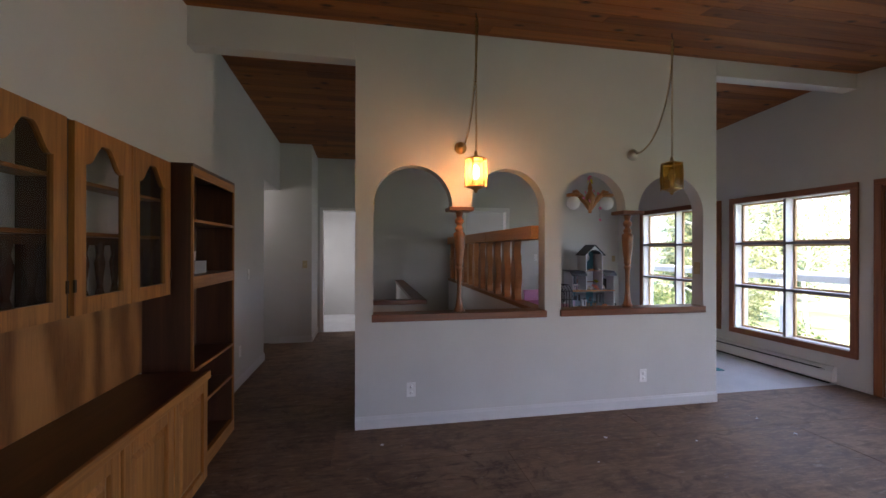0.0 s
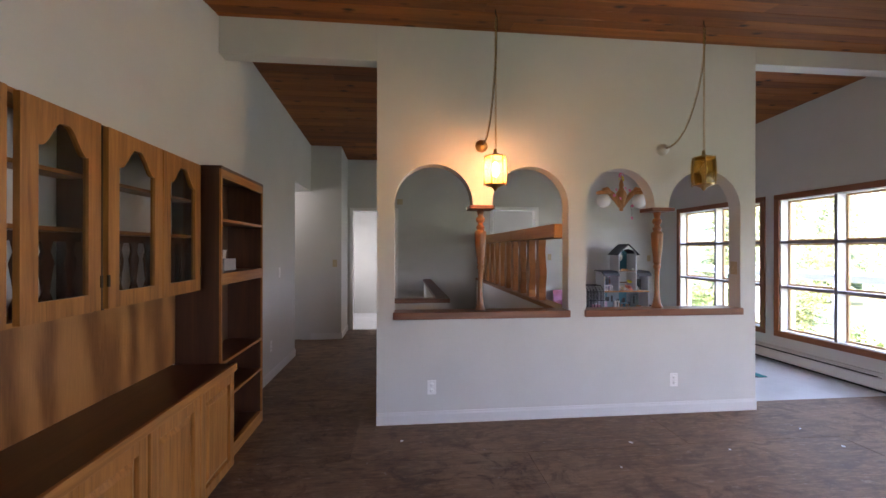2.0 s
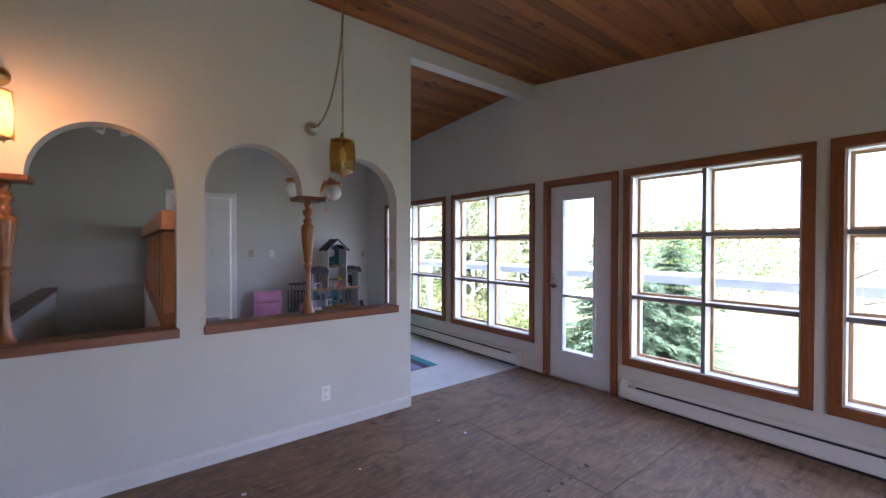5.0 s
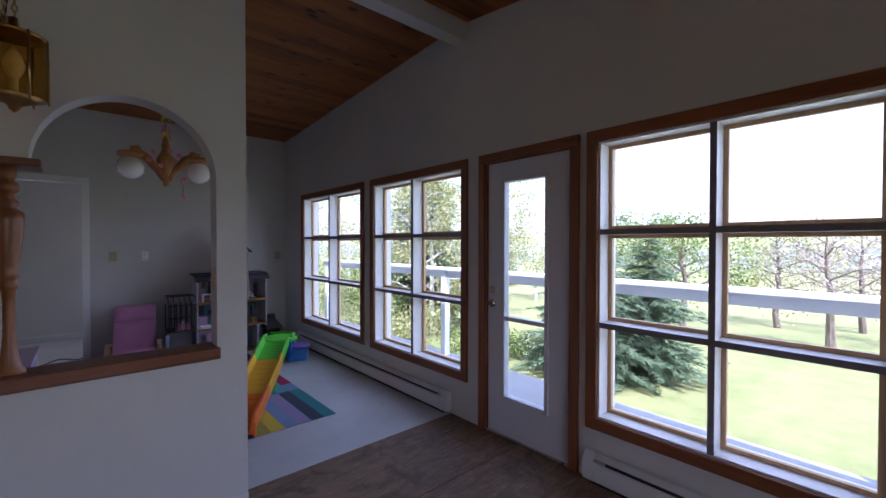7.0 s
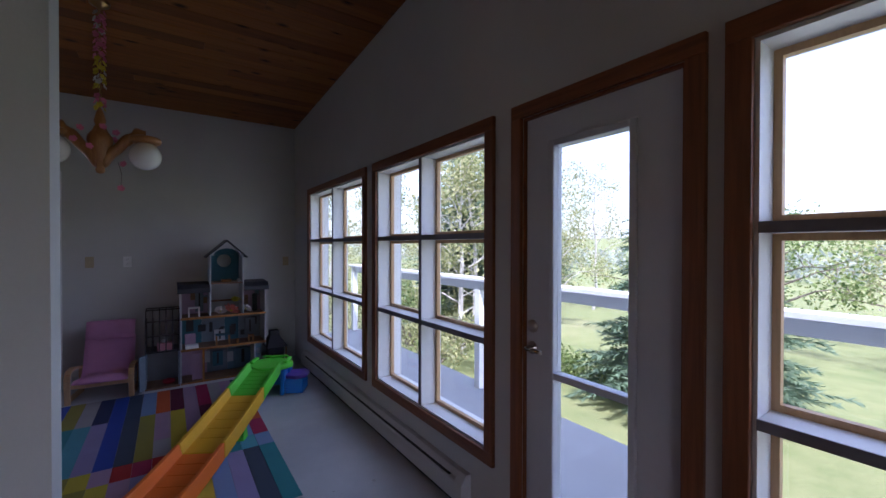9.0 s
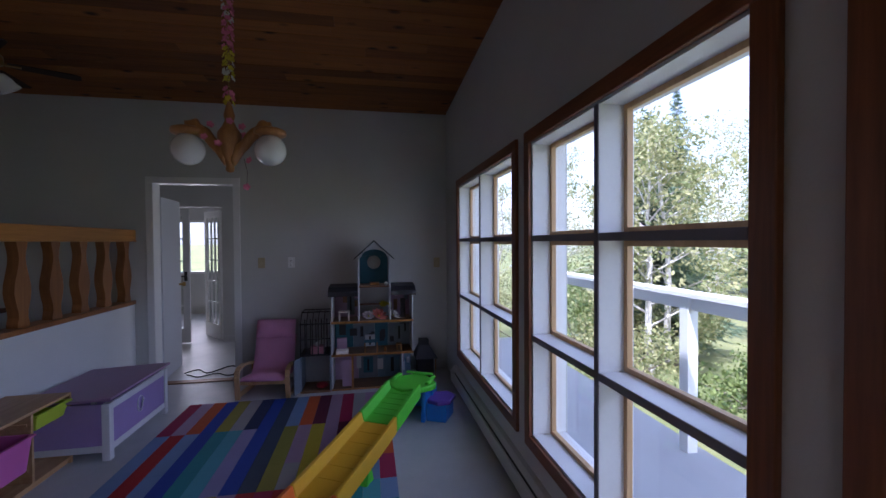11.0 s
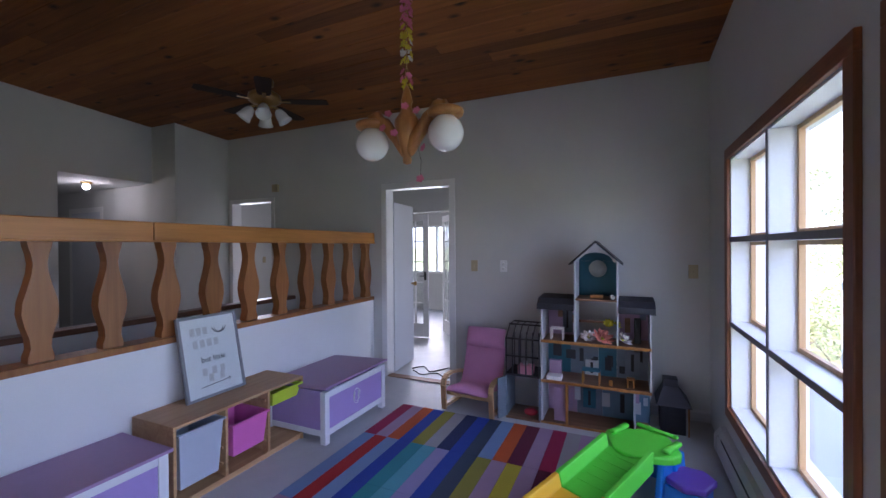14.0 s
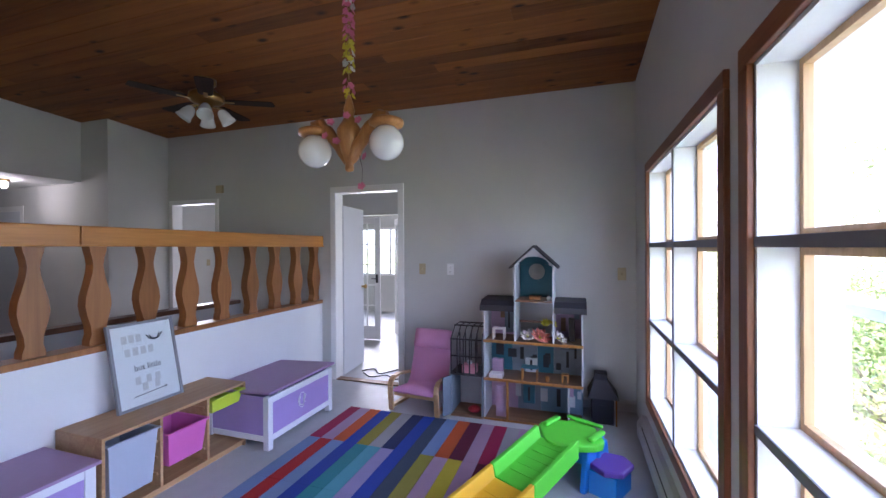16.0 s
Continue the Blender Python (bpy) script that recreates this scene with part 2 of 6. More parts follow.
def floor_mat():
    """Bare plywood subfloor with paint and glue stains and worn tracks."""
    m, nt, b = nodes_of("bare_plywood_floor")
    v = coords(nt, (1, 1, 1))
    oi = nt.nodes.new("ShaderNodeObjectInfo").outputs["Random"]
    sv = coords(nt, (1.6, 9, 9))
    grain, patch, patch2 = noise_node(nt, sv, 5, 6, 0.65, 0.8), noise_node(nt, v, 1.1, 6, 0.7, 0.6), noise_node(nt, v, 4.5, 8, 0.75, 1.2)
    c = ramp(nt, grain, ((0.25, (0.045, 0.021, 0.010)), (0.5, (0.15, 0.080, 0.038)), (0.75, (0.33, 0.20, 0.105))))
    c = mix(nt, ramp(nt, patch, ((0.42, (0, 0, 0)), (0.66, (0.7, 0.7, 0.7)))), c, (0.34, 0.235, 0.15))
    smear = noise_node(nt, coords(nt, (1.3, 5.0, 5.0)), 2.2, 8, 0.72, 0.5)
    c = mix(nt, ramp(nt, smear, ((0.50, (0, 0, 0)), (0.64, (0.75, 0.75, 0.75)))), c, (0.062, 0.032, 0.018))
    scuff = noise_node(nt, coords(nt, (3.0, 14.0, 14.0)), 2.6, 6, 0.7, 0.3)
    c = mix(nt, ramp(nt, scuff, ((0.58, (0, 0, 0)), (0.66, (0.45, 0.45, 0.45)))), c, (0.40, 0.32, 0.25))
    c = mix(nt, ramp(nt, patch2, ((0.53, (0, 0, 0)), (0.63, (0.7, 0.7, 0.7)))), c, (0.045, 0.022, 0.012))
    fleck = noise_node(nt, v, 16, 6, 0.7, 0.4)
    c = mix(nt, ramp(nt, fleck, ((0.64, (0, 0, 0)), (0.70, (0.7, 0.7, 0.7)))), c, (0.42, 0.36, 0.31))
    c = mix(nt, 0.25, c, ramp(nt, oi, ((0, (0.06, 0.034, 0.02)), (1, (0.23, 0.145, 0.09)))))
    nt.links.new(c, b.inputs["Base Color"])
    nt.links.new(ramp(nt, patch, ((0.3, (0.52, 0.52, 0.52)), (0.7, (0.8, 0.8, 0.8)))), b.inputs["Roughness"])
    bump(nt, b, patch2, 0.25, 0.006)
    return m


def white_floor_mat():
    m, nt, b = nodes_of("white_painted_floor")
    v = coords(nt, (1, 1, 1))
    a, s = noise_node(nt, v, 1.4, 5, 0.6), noise_node(nt, v, 7, 8, 0.75, 0.5)
    c = ramp(nt, a, ((0.3, (0.44, 0.45, 0.47)), (0.7, (0.58, 0.58, 0.59))))
    c = mix(nt, ramp(nt, s, ((0.66, (0, 0, 0)), (0.72, (0.7, 0.7, 0.7)))), c, (0.25, 0.22, 0.20))
    nt.links.new(c, b.inputs["Base Color"])
    nt.links.new(ramp(nt, s, ((0.3, (0.34, 0.34, 0.34)), (0.7, (0.55, 0.55, 0.55)))), b.inputs["Roughness"])
    bump(nt, b, s, 0.08, 0.004)
    return m


def grass_mat():
    m, nt, b = nodes_of("lawn_grass")
    v = coords(nt, (1, 1, 1))
    big, mid, fine = noise_node(nt, v, 0.12, 4, 0.6), noise_node(nt, v, 1.3, 6, 0.7), noise_node(nt, v, 25, 6, 0.8)
    c = ramp(nt, big, ((0.3, (0.14, 0.18, 0.05)), (0.55, (0.23, 0.24, 0.09)), (0.75, (0.36, 0.33, 0.17))))
    c = mix(nt, 0.4, c, ramp(nt, mid, ((0.35, (0.06, 0.11, 0.02)), (0.62, (0.30, 0.29, 0.13)))))
    c = mix(nt, 0.35, c, ramp(nt, fine, ((0.3, (0.04, 0.06, 0.015)), (0.7, (0.22, 0.23, 0.10)))))
    nt.links.new(c, b.inputs["Base Color"])
    b.inputs["Roughness"].default_value = 0.9
    bump(nt, b, fine, 0.6, 0.05)
    return m


def leaf_mat(name, a, c):
    m, nt, b = nodes_of(name)
    r = nt.nodes.new("ShaderNodeNewGeometry").outputs["Random Per Island"]
    nt.links.new(ramp(nt, r, ((0, a), (1, c))), b.inputs["Base Color"])
    b.inputs["Roughness"].default_value = 0.7
    thin, both = nt.nodes.new("ShaderNodeBsdfTranslucent"), nt.nodes.new("ShaderNodeMixShader")
    nt.links.new(b.inputs["Base Color"].links[0].from_socket, thin.inputs[0])
    both.inputs[0].default_value = 0.45
    nt.links.new(b.outputs[0], both.inputs[1])
    nt.links.new(thin.outputs[0], both.inputs[2])
    nt.links.new(both.outputs[0], nt.nodes["Material Output"].inputs[0])
    return m


FLOORW, WHITEFL, GRASS = floor_mat(), white_floor_mat(), grass_mat()
LEAF_Y = leaf_mat("birch_leaves", (0.16, 0.20, 0.07), (0.50, 0.47, 0.24))
LEAF_G = leaf_mat("bush_leaves", (0.06, 0.11, 0.03), (0.28, 0.34, 0.11))
LEAF_S = leaf_mat("spruce_needles", (0.07, 0.12, 0.07), (0.20, 0.27, 0.17))
TWIG = leaf_mat("bare_twigs", (0.26, 0.20, 0.18), (0.48, 0.40, 0.37))
# distance haze is put into this leaf colour, paler and greyer than near trees
LEAF_HAZE = leaf_mat("haze_paled_leaves", (0.30, 0.34, 0.30), (0.48, 0.50, 0.42))
BARK = wood("bark", (0.08, 0.06, 0.045), (0.22, 0.18, 0.15), 2, 0.9)
BIRCHB = wood("birch_bark", (0.35, 0.32, 0.29), (0.62, 0.59, 0.55), 0, 0.8)

# ---- mesh helpers ----


class M:
    """Collects points and faces of one mesh."""

    def __init__(self):
        self.v, self.f, self.s = [], [], []

    def add(self, verts, faces, smooth=False):
        n = len(self.v)
        self.v += [tuple(p) for p in verts]
        self.f += [tuple(n + i for i in f) for f in faces]
        self.s += [smooth] * len(faces)
        return self

    def box(self, x0, y0, z0, x1, y1, z1):
        v = [(x, y, z) for x in (x0, x1) for y in (y0, y1) for z in (z0, z1)]
        return self.add(v, [(0, 1, 3, 2), (4, 6, 7, 5), (0, 4, 5, 1), (2, 3, 7, 6), (0, 2, 6, 4), (1, 5, 7, 3)])

    def prism(self, poly, axis, a, b):
        """A flat outline (two coordinates, the other axes in order) pushed out along an axis from a to b."""
        n = len(poly)
        put = {0: lambda p, d: (d, p[0], p[1]), 1: lambda p, d: (p[0], d, p[1]), 2: lambda p, d: (p[0], p[1], d)}[axis]
        v = [put(p, a) for p in poly] + [put(p, b) for p in poly]
        area = sum(poly[i - 1][0] * poly[i][1] - poly[i][0] * poly[i - 1][1] for i in range(n))
        ring = list(range(n)) if (area > 0) == (axis != 1) else list(range(n))[::-1]
        faces = [tuple(ring[::-1]), tuple(i + n for i in ring)]
        faces += [(ring[i - 1], ring[i], ring[i] + n, ring[i - 1] + n) for i in range(n)]
        return self.add(v, faces)

    def lathe(self, prof, at=(0, 0, 0), n=20, turn=None):
        """Radius and height pairs, turned round z."""
        v, f = [], []
        for r, z in prof:
            for i in range(n):
                a = 2 * math.pi * i / n
                v.append(Vector((r * math.cos(a), r * math.sin(a), z)))
        for j in range(len(prof) - 1):
            for i in range(n):
                k = (i + 1) % n
                f.append((j * n + i, j * n + k, (j + 1) * n + k, (j + 1) * n + i))
        f.append(tuple(range(n))[::-1])
        f.append(tuple((len(prof) - 1) * n + i for i in range(n)))
        if turn:
            v = [turn @ p for p in v]
        return self.add([(p.x + at[0], p.y + at[1], p.z + at[2]) for p in v], f, True)

    def tube(self, pts, r, n=8):
        """A round rod through points; r one radius or one per point."""
        pts = [Vector(p) for p in pts]
        rs = r if isinstance(r, (list, tuple)) else [r] * len(pts)
        v, f = [], []
        for i, p in enumerate(pts):
            d = (pts[min(i + 1, len(pts) - 1)] - pts[max(i - 1, 0)]).normalized()
            side = d.cross(Vector((0, 0, 1)) if abs(d.z) < 0.9 else Vector((1, 0, 0))).normalized()
            up = side.cross(d)
            for k in range(n):
                a = 2 * math.pi * k / n
                v.append(p + rs[i] * (math.cos(a) * side + math.sin(a) * up))
        for i in range(len(pts) - 1):
            for k in range(n):
                q = (k + 1) % n
                f.append((i * n + k, i * n + q, (i + 1) * n + q, (i + 1) * n + k))
        f.append(tuple(range(n)))
        f.append(tuple((len(pts) - 1) * n + k for k in range(n))[::-1])
        return self.add(v, f, True)

    def ball(self, at, r, n=16, squash=1.0):
        k = n // 2
        prof = [(max(1e-4, r * math.sin(math.pi * i / k)), -r * squash * math.cos(math.pi * i / k)) for i in range(k + 1)]
        return self.lathe(prof, at, n)

    def mesh(self, name, material):
        me = bpy.data.meshes.new(name)
        me.from_pydata(self.v, [], self.f)
        me.polygons.foreach_set("use_smooth", self.s)
        if material:
            me.materials.append(material)
        bm = bmesh.new()
        bm.from_mesh(me)
        bmesh.ops.recalc_face_normals(bm, faces=bm.faces)
        bm.to_mesh(me)
        bm.free()
        return me


def part(name, shape, material, parent=None, label="", bevel=0.0, m=None):
    """One mesh object, in the frame of its thing."""
    me = shape.mesh(name, material) if isinstance(shape, M) else shape
    ob = new(name, me)
    if parent is not None:
        ob.parent = parent
    if m is not None:
        ob.matrix_local = m
    if bevel:
        bv = ob.modifiers.new("bevel", "BEVEL")
        bv.width, bv.segments, bv.limit_method = bevel, 2, "ANGLE"
    if label:
        tagged(ob, label)
    return ob


def thing(name, m, label, category, group="", kind=""):
    """An Empty at the base of a thing, that carries its parts."""
    ob = new(name)
    ob.empty_display_size = 0.1
    ob.matrix_world = m if isinstance(m, Matrix) else Matrix.Translation(m)
    return tagged(ob, label, category, group, kind)


def setting(name, shape, material, label, category, bevel=0.0):
    return tagged(part(name, shape, material, None, "", bevel), label, category, "", "structure")

# ---- the large structure ----
WX, EX, SY, AY, NY = -0.77, 5.465, -1.8, 3.62, 7.60
AT = 0.13
RIDGE_Y, RIDGE_Z, SLOPE_N, SLOPE_S = 3.70, 3.245, 0.061, 0.120


def ceil_z(y):
    return RIDGE_Z - (SLOPE_N * (y - RIDGE_Y) if y > RIDGE_Y else SLOPE_S * (RIDGE_Y - y))


def wall_with_holes(axis, at, thick, a0, a1, top, holes, name, label):
    """A wall along y (axis 0) or x (axis 1) with square holes (a0, a1, z0, z1) through it; top(a) its height."""
    s = M()
    cuts = sorted({a0, a1, *[h[0] for h in holes], *[h[1] for h in holes], *([RIDGE_Y] if axis == 0 and a0 < RIDGE_Y < a1 else [])})
    for p, q in zip(cuts, cuts[1:]):
        mid = (p + q) / 2
        mine = sorted(((h[2], h[3]) for h in holes if h[0] <= mid <= h[1]))
        z = -0.02
        for lo, hi in mine:
            if lo > z:
                s.prism([(p, z), (q, z), (q, lo), (p, lo)], axis, at, at + thick)
            z = hi
        s.prism([(p, z), (q, z), (q, top(q) + 0.05), (p, top(p) + 0.05)], axis, at, at + thick)
    return setting(name, s, WALL, label, "wall")


WIN = [("window_1", 5.225, 6.95), ("window_2", 3.60, 5.09), ("window_3", 1.225, 2.56), ("window_4", -0.14, 1.155)]
WZ0, WZ1 = 0.315, 2.13
CW = 0.07
# the last hole is an assumed, unseen opening added to light the back room
holes = [(a + CW - 0.01, b - CW + 0.01, WZ0 + CW - 0.01, WZ1 - CW + 0.01) for _, a, b in WIN] + [(2.675, 3.405, -0.02, 2.07), (8.25, 9.2, 0.9, 2.0)]
wall_with_holes(0, EX, 0.22, SY, NY + 4.6, ceil_z, holes, "wall_east", "white painted drywall with windows and a glazed door")
wall_with_holes(0, WX - 0.14, 0.14, SY, 5.90, ceil_z, [], "wall_west", "plain off-white wall behind the hutch")
sh = M()
sh.prism([(5.90, 2.33), (6.86, 2.33), (6.86, ceil_z(6.86) + 0.05), (5.90, ceil_z(5.90) + 0.05)], 0, WX - 0.14, WX)
setting("wall_over_passage", sh, WALL, "off-white wall over the passage opening", "wall")
wall_with_holes(1, SY - 0.2, 0.2, WX, EX, lambda x: ceil_z(SY), [(1.4, 3.8, 0.7, 1.8)], "wall_south", "plain white wall with a window")
sh = M().box(WX - 0.14, 6.86, -0.02, -0.30, NY, ceil_z(6.86) + 0.05)
setting("wall_closet", sh, WALL, "off-white boxed-out closet wall", "wall")
wall_with_holes(1, NY, 0.12, -0.30, EX, lambda x: ceil_z(NY), [(-0.217, 0.547, -0.02, 2.112), (2.313, 3.117, -0.02, 2.152)], "wall_north", "off-white wall with two doorways")

# passage to the bedrooms
PX = -4.6
sh = M().box(PX, 5.78, -0.02, WX - 0.14, 5.90, 2.45)
setting("wall_passage_south", sh, WALL, "off-white passage wall", "wall")
sh = M().box(PX, 6.90, -0.02, WX - 0.14, 7.02, 2.45)
setting("wall_passage_north", sh, WALL, "off-white passage wall", "wall")
sh = M().box(PX - 0.12, 5.78, -0.02, PX, 7.02, 2.45)
setting("wall_passage_end", sh, WALL, "off-white wall at the end of the passage", "wall")
setting("ceiling_passage", M().box(PX, 5.78, 2.33, WX - 0.14, 7.02, 2.5), WALL, "flat white passage ceiling", "ceiling")

# arched partition
ARCH = [(0.592, 1.235, 1.395, 2.058), (2.212, 2.835, 2.965, 3.645)]
SILL_Z, CAP_Z, ARCH_TOP = 0.91, 1.79, 2.12


def arched_wall():
    """Solid strips round two pairs of arches, without overlaps."""
    s = M()
    x0, x1, y0, y1 = 0.45, 3.79, AY, AY + AT
    top = ceil_z(AY) + 0.04
    s.box(x0, y0, -0.02, x1, y1, 0.85)
    edges = [x0] + [v for a in ARCH for v in (a[0], a[3])] + [x1]
    for i in range(0, 6, 2):
        s.box(edges[i], y0, 0.85, edges[i + 1], y1, ARCH_TOP + 0.02)
    s.box(x0, y0, ARCH_TOP + 0.02, x1, y1, top)
    for a0, a1, b0, b1 in ARCH:
        s.box(a1, y0, CAP_Z, b0, y1, ARCH_TOP + 0.02)
        for l, r in ((a0, a1), (b0, b1)):
            c, rad, n = (l + r) / 2, (r - l) / 2, 28
            zs = ARCH_TOP - rad
            for k in range(n):
                p, q = math.pi * (1 - k / n), math.pi * (1 - (k + 1) / n)
                xa, xb = c + rad * math.cos(p), c + rad * math.cos(q)
                za, zb = zs + rad * math.sin(p), zs + rad * math.sin(q)
                s.prism([(xa, za), (xb, zb), (xb, ARCH_TOP + 0.02), (xa, ARCH_TOP + 0.02)], 1, y0, y1)
    return setting("wall_arches", s, WALL, "white partition with two pairs of arched openings", "wall")


arched_wall()
setting("beam_west", M().box(WX, AY, 2.945, 0.45, AY + AT, ceil_z(AY) + 0.04), WALL, "white painted ridge beam over the hall opening", "beam", 0.006)
setting("beam_east", M().box(3.79, AY, 3.08, EX, AY + AT, ceil_z(AY) + 0.04), WALL, "white painted ridge beam over the wide opening", "beam", 0.006)
for (a0, a1, b0, b1), nm in zip(ARCH, ("sill_1", "sill_2")):
    setting(nm, M().box(a0 - 0.012, AY - 0.025, 0.85, b1 + 0.012, AY + AT + 0.02, SILL_Z), SILLW, "dark varnished wooden sill of the arches", "sill", 0.006)

# floors
setting("floor_base", M().box(PX - 0.2, SY - 0.2, -0.25, EX + 0.22, 12.4, -0.022), CONCR, "plain floor structure under the boards", "floor")
floor_living = setting("floor_living", M().box(WX - 0.14, SY, -0.022, EX, 3.80, -0.004), FLOORW, "bare stained plywood subfloor", "floor")
floor_play = setting("floor_play", M().box(2.01, 3.80, -0.022, EX, NY, 0.0), WHITEFL, "scuffed white painted floor", "floor")
floor_hall = setting("floor_hall", M().box(PX, 3.80, -0.022, 2.01, NY, -0.004), FLOORW, "bare brown plywood hall floor", "floor")
floor_back = setting("floor_back", M().box(PX, NY, -0.022, EX, 12.4, -0.002), WHITEFL, "worn pale painted floor", "floor")


def planked_ceiling():
    """Boards along x, each with a small joint, up both slopes."""
    s = M()
    w = 0.135
    for y0, y1 in ((SY, RIDGE_Y), (RIDGE_Y, NY)):
        n = round((y1 - y0) / w)
        for i in range(n):
            a, b = y0 + (y1 - y0) * i / n, y0 + (y1 - y0) * (i + 1) / n
            x = WX
            first = True
            while x < EX:
                ln = random.uniform(0.6, 2.4) if first else random.uniform(1.8, 3.6)
                first = False
                x2 = min(EX, x + ln)
                dz = random.uniform(-0.0015, 0.0015)
                za, zb = ceil_z(a + 0.001) + dz, ceil_z(b - 0.001) + dz
                e = 0.004
                s.add([(x + 0.001, a + e, za), (x2 - 0.001, a + e, za), (x2 - 0.001, b - e, zb), (x + 0.001, b - e, zb),
                       (x, a, za + e), (x2, a, za + e), (x2, b, zb + e), (x, b, zb + e)],
                      [(0, 3, 2, 1), (0, 1, 5, 4), (1, 2, 6, 5), (2, 3, 7, 6), (3, 0, 4, 7)])
                x = x2
    return setting("ceiling", s, CEIL, "knotty varnished cedar board ceiling on both slopes", "ceiling")


planked_ceiling()
# roof slabs and outer walls, out of view, added to block the sun
roof = M()
for y0, y1 in ((SY - 0.4, RIDGE_Y), (RIDGE_Y, 12.6)):
    za, zb = ceil_z(y0 + 0.001) + 0.03, ceil_z(y1 - 0.001) + 0.03
    roof.prism([(y0, za), (y1, zb), (y1, zb + 0.25), (y0, za + 0.25)], 0, PX - 0.3, EX + 0.6)
setting("roof", roof, plain("roof_felt", (0.07, 0.07, 0.075), 0.9), "unseen dark roof slabs that keep the sun out", "roof")
setting("sun_block_wall_west", M().box(PX - 0.3, SY - 0.2, -0.3, PX - 0.16, 12.4, 3.2), WALL, "unseen outer wall that keeps the sun out", "wall")
setting("sun_block_wall_south", M().box(PX - 0.3, SY - 0.34, -0.3, WX - 0.02, SY - 0.2, 3.0), WALL, "unseen outer wall that keeps the sun out", "wall")

# baseboards
BB = [("x", 0.45, 3.79, AY, -0.014), ("x", 2.36, EX, 9.5, -0.014), ("y", 3.84, 5.90, WX, 0.014), ("x", WX, -0.30, 6.86, -0.014), ("y", 6.86, NY, -0.30, 0.014),
      ("x", 3.18, EX, NY, -0.014), ("x", 0.60, 2.01, NY, -0.014)]
for ax, a, b, at, out in BB:
    s = M()
    prof = [(0, 0), (out, 0), (out, 0.075), (out * 0.55, 0.088), (out * 0.45, 0.098), (0, 0.098)]
    if ax == "x":
        s.prism([(at + p, z) for p, z in prof], 0, a, b)
    else:
        s.prism([(at + p, z) for p, z in prof], 1, a, b)
    setting("baseboard", s, TRIMB, "white moulded baseboard", "baseboard")


# windows: brown casing, deep white grid, pine stops, clear panes
def window(name, y0, y1):
    root = thing(name, (EX, y0, WZ0), "large six-pane window with brown cedar casing", "window", kind="structure")
    W, H, c = y1 - y0, WZ1 - WZ0, CW
    fr = -0.022
    part("casing_side", M().box(fr, 0, c, 0, c, H - c), CASING, root, "brown cedar casing", 0.004)
    part("casing_side", M().box(fr, W - c, c, 0, W, H - c), CASING, root, "brown cedar casing", 0.004)
    part("casing_head", M().box(fr, 0, H - c, 0, W, H), CASING_H, root, "brown cedar casing", 0.004)
    part("casing_apron", M().box(fr, 0, 0, 0, W, c), CASING_H, root, "brown cedar casing", 0.004)
    d, t = 0.20, 0.012
    part("jamb", M().box(0, c, c, d, c + t, H - c), TRIMW, root, "white painted jamb")
    part("jamb", M().box(0, W - c - t, c, d, W - c, H - c), TRIMW, root, "white painted jamb")
    part("head_liner", M().box(0, c + t, H - c - t, d, W - c - t, H - c), TRIMW, root, "white painted liner")
    part("window_sill", M().box(0, c + t, c, d, W - c - t, c + t), TRIMW, root, "white painted sill")
    a0, a1, b0, b1 = c + t, W - c - t, c + t, H - c - t
    mw = 0.03
    mid = (a0 + a1) / 2
    part("mullion", M().box(-0.006, mid - mw / 2, b0, 0.15, mid + mw / 2, b1), TRIMW, root, "white painted mullion", 0.003)
    # thin dark strips on the room side stand for shade on the white bars
    part("mullion_shade_strip", M().box(-0.010, mid - mw / 2, b0, -0.006, mid + mw / 2, b1), BARSHADE, root, "dark grey strip for shade on the room side of the white bar")
    rows = [b0, 0.955 - WZ0 - 0.016, 1.518 - WZ0 - 0.016, b1]
    for zr in rows[1:3]:
        for p, q in ((a0, mid - mw / 2), (mid + mw / 2, a1)):
            part("transom_bar", M().box(-0.004, p, zr, 0.15, q, zr + 0.032), TRIMW, root, "white painted bar", 0.003)
            part("bar_shade_strip", M().box(-0.008, p, zr, -0.004, q, zr + 0.032), BARSHADE, root, "dark grey strip for shade on the room side of the white bar")
    for p, q in ((a0, mid - mw / 2), (mid + mw / 2, a1)):
        for k in range(3):
            lo, hi = rows[k] + (0.032 if k else 0), rows[k + 1]
            f = M()
            w = 0.022
            f.box(0.105, p, lo, 0.13, p + w, hi).box(0.105, q - w, lo, 0.13, q, hi)
            f.box(0.105, p + w, lo, 0.13, q - w, lo + w).box(0.105, p + w, hi - w, 0.13, q - w, hi)
            part("window_frame", f, STOP, root, "bare pine stop")
            g = part("pane", M().box(0.131, p, lo, 0.135, q, hi), GLASS, root, "clear pane")
            g.visible_shadow = False


for nm, a, b in WIN:
    window(nm, a, b)


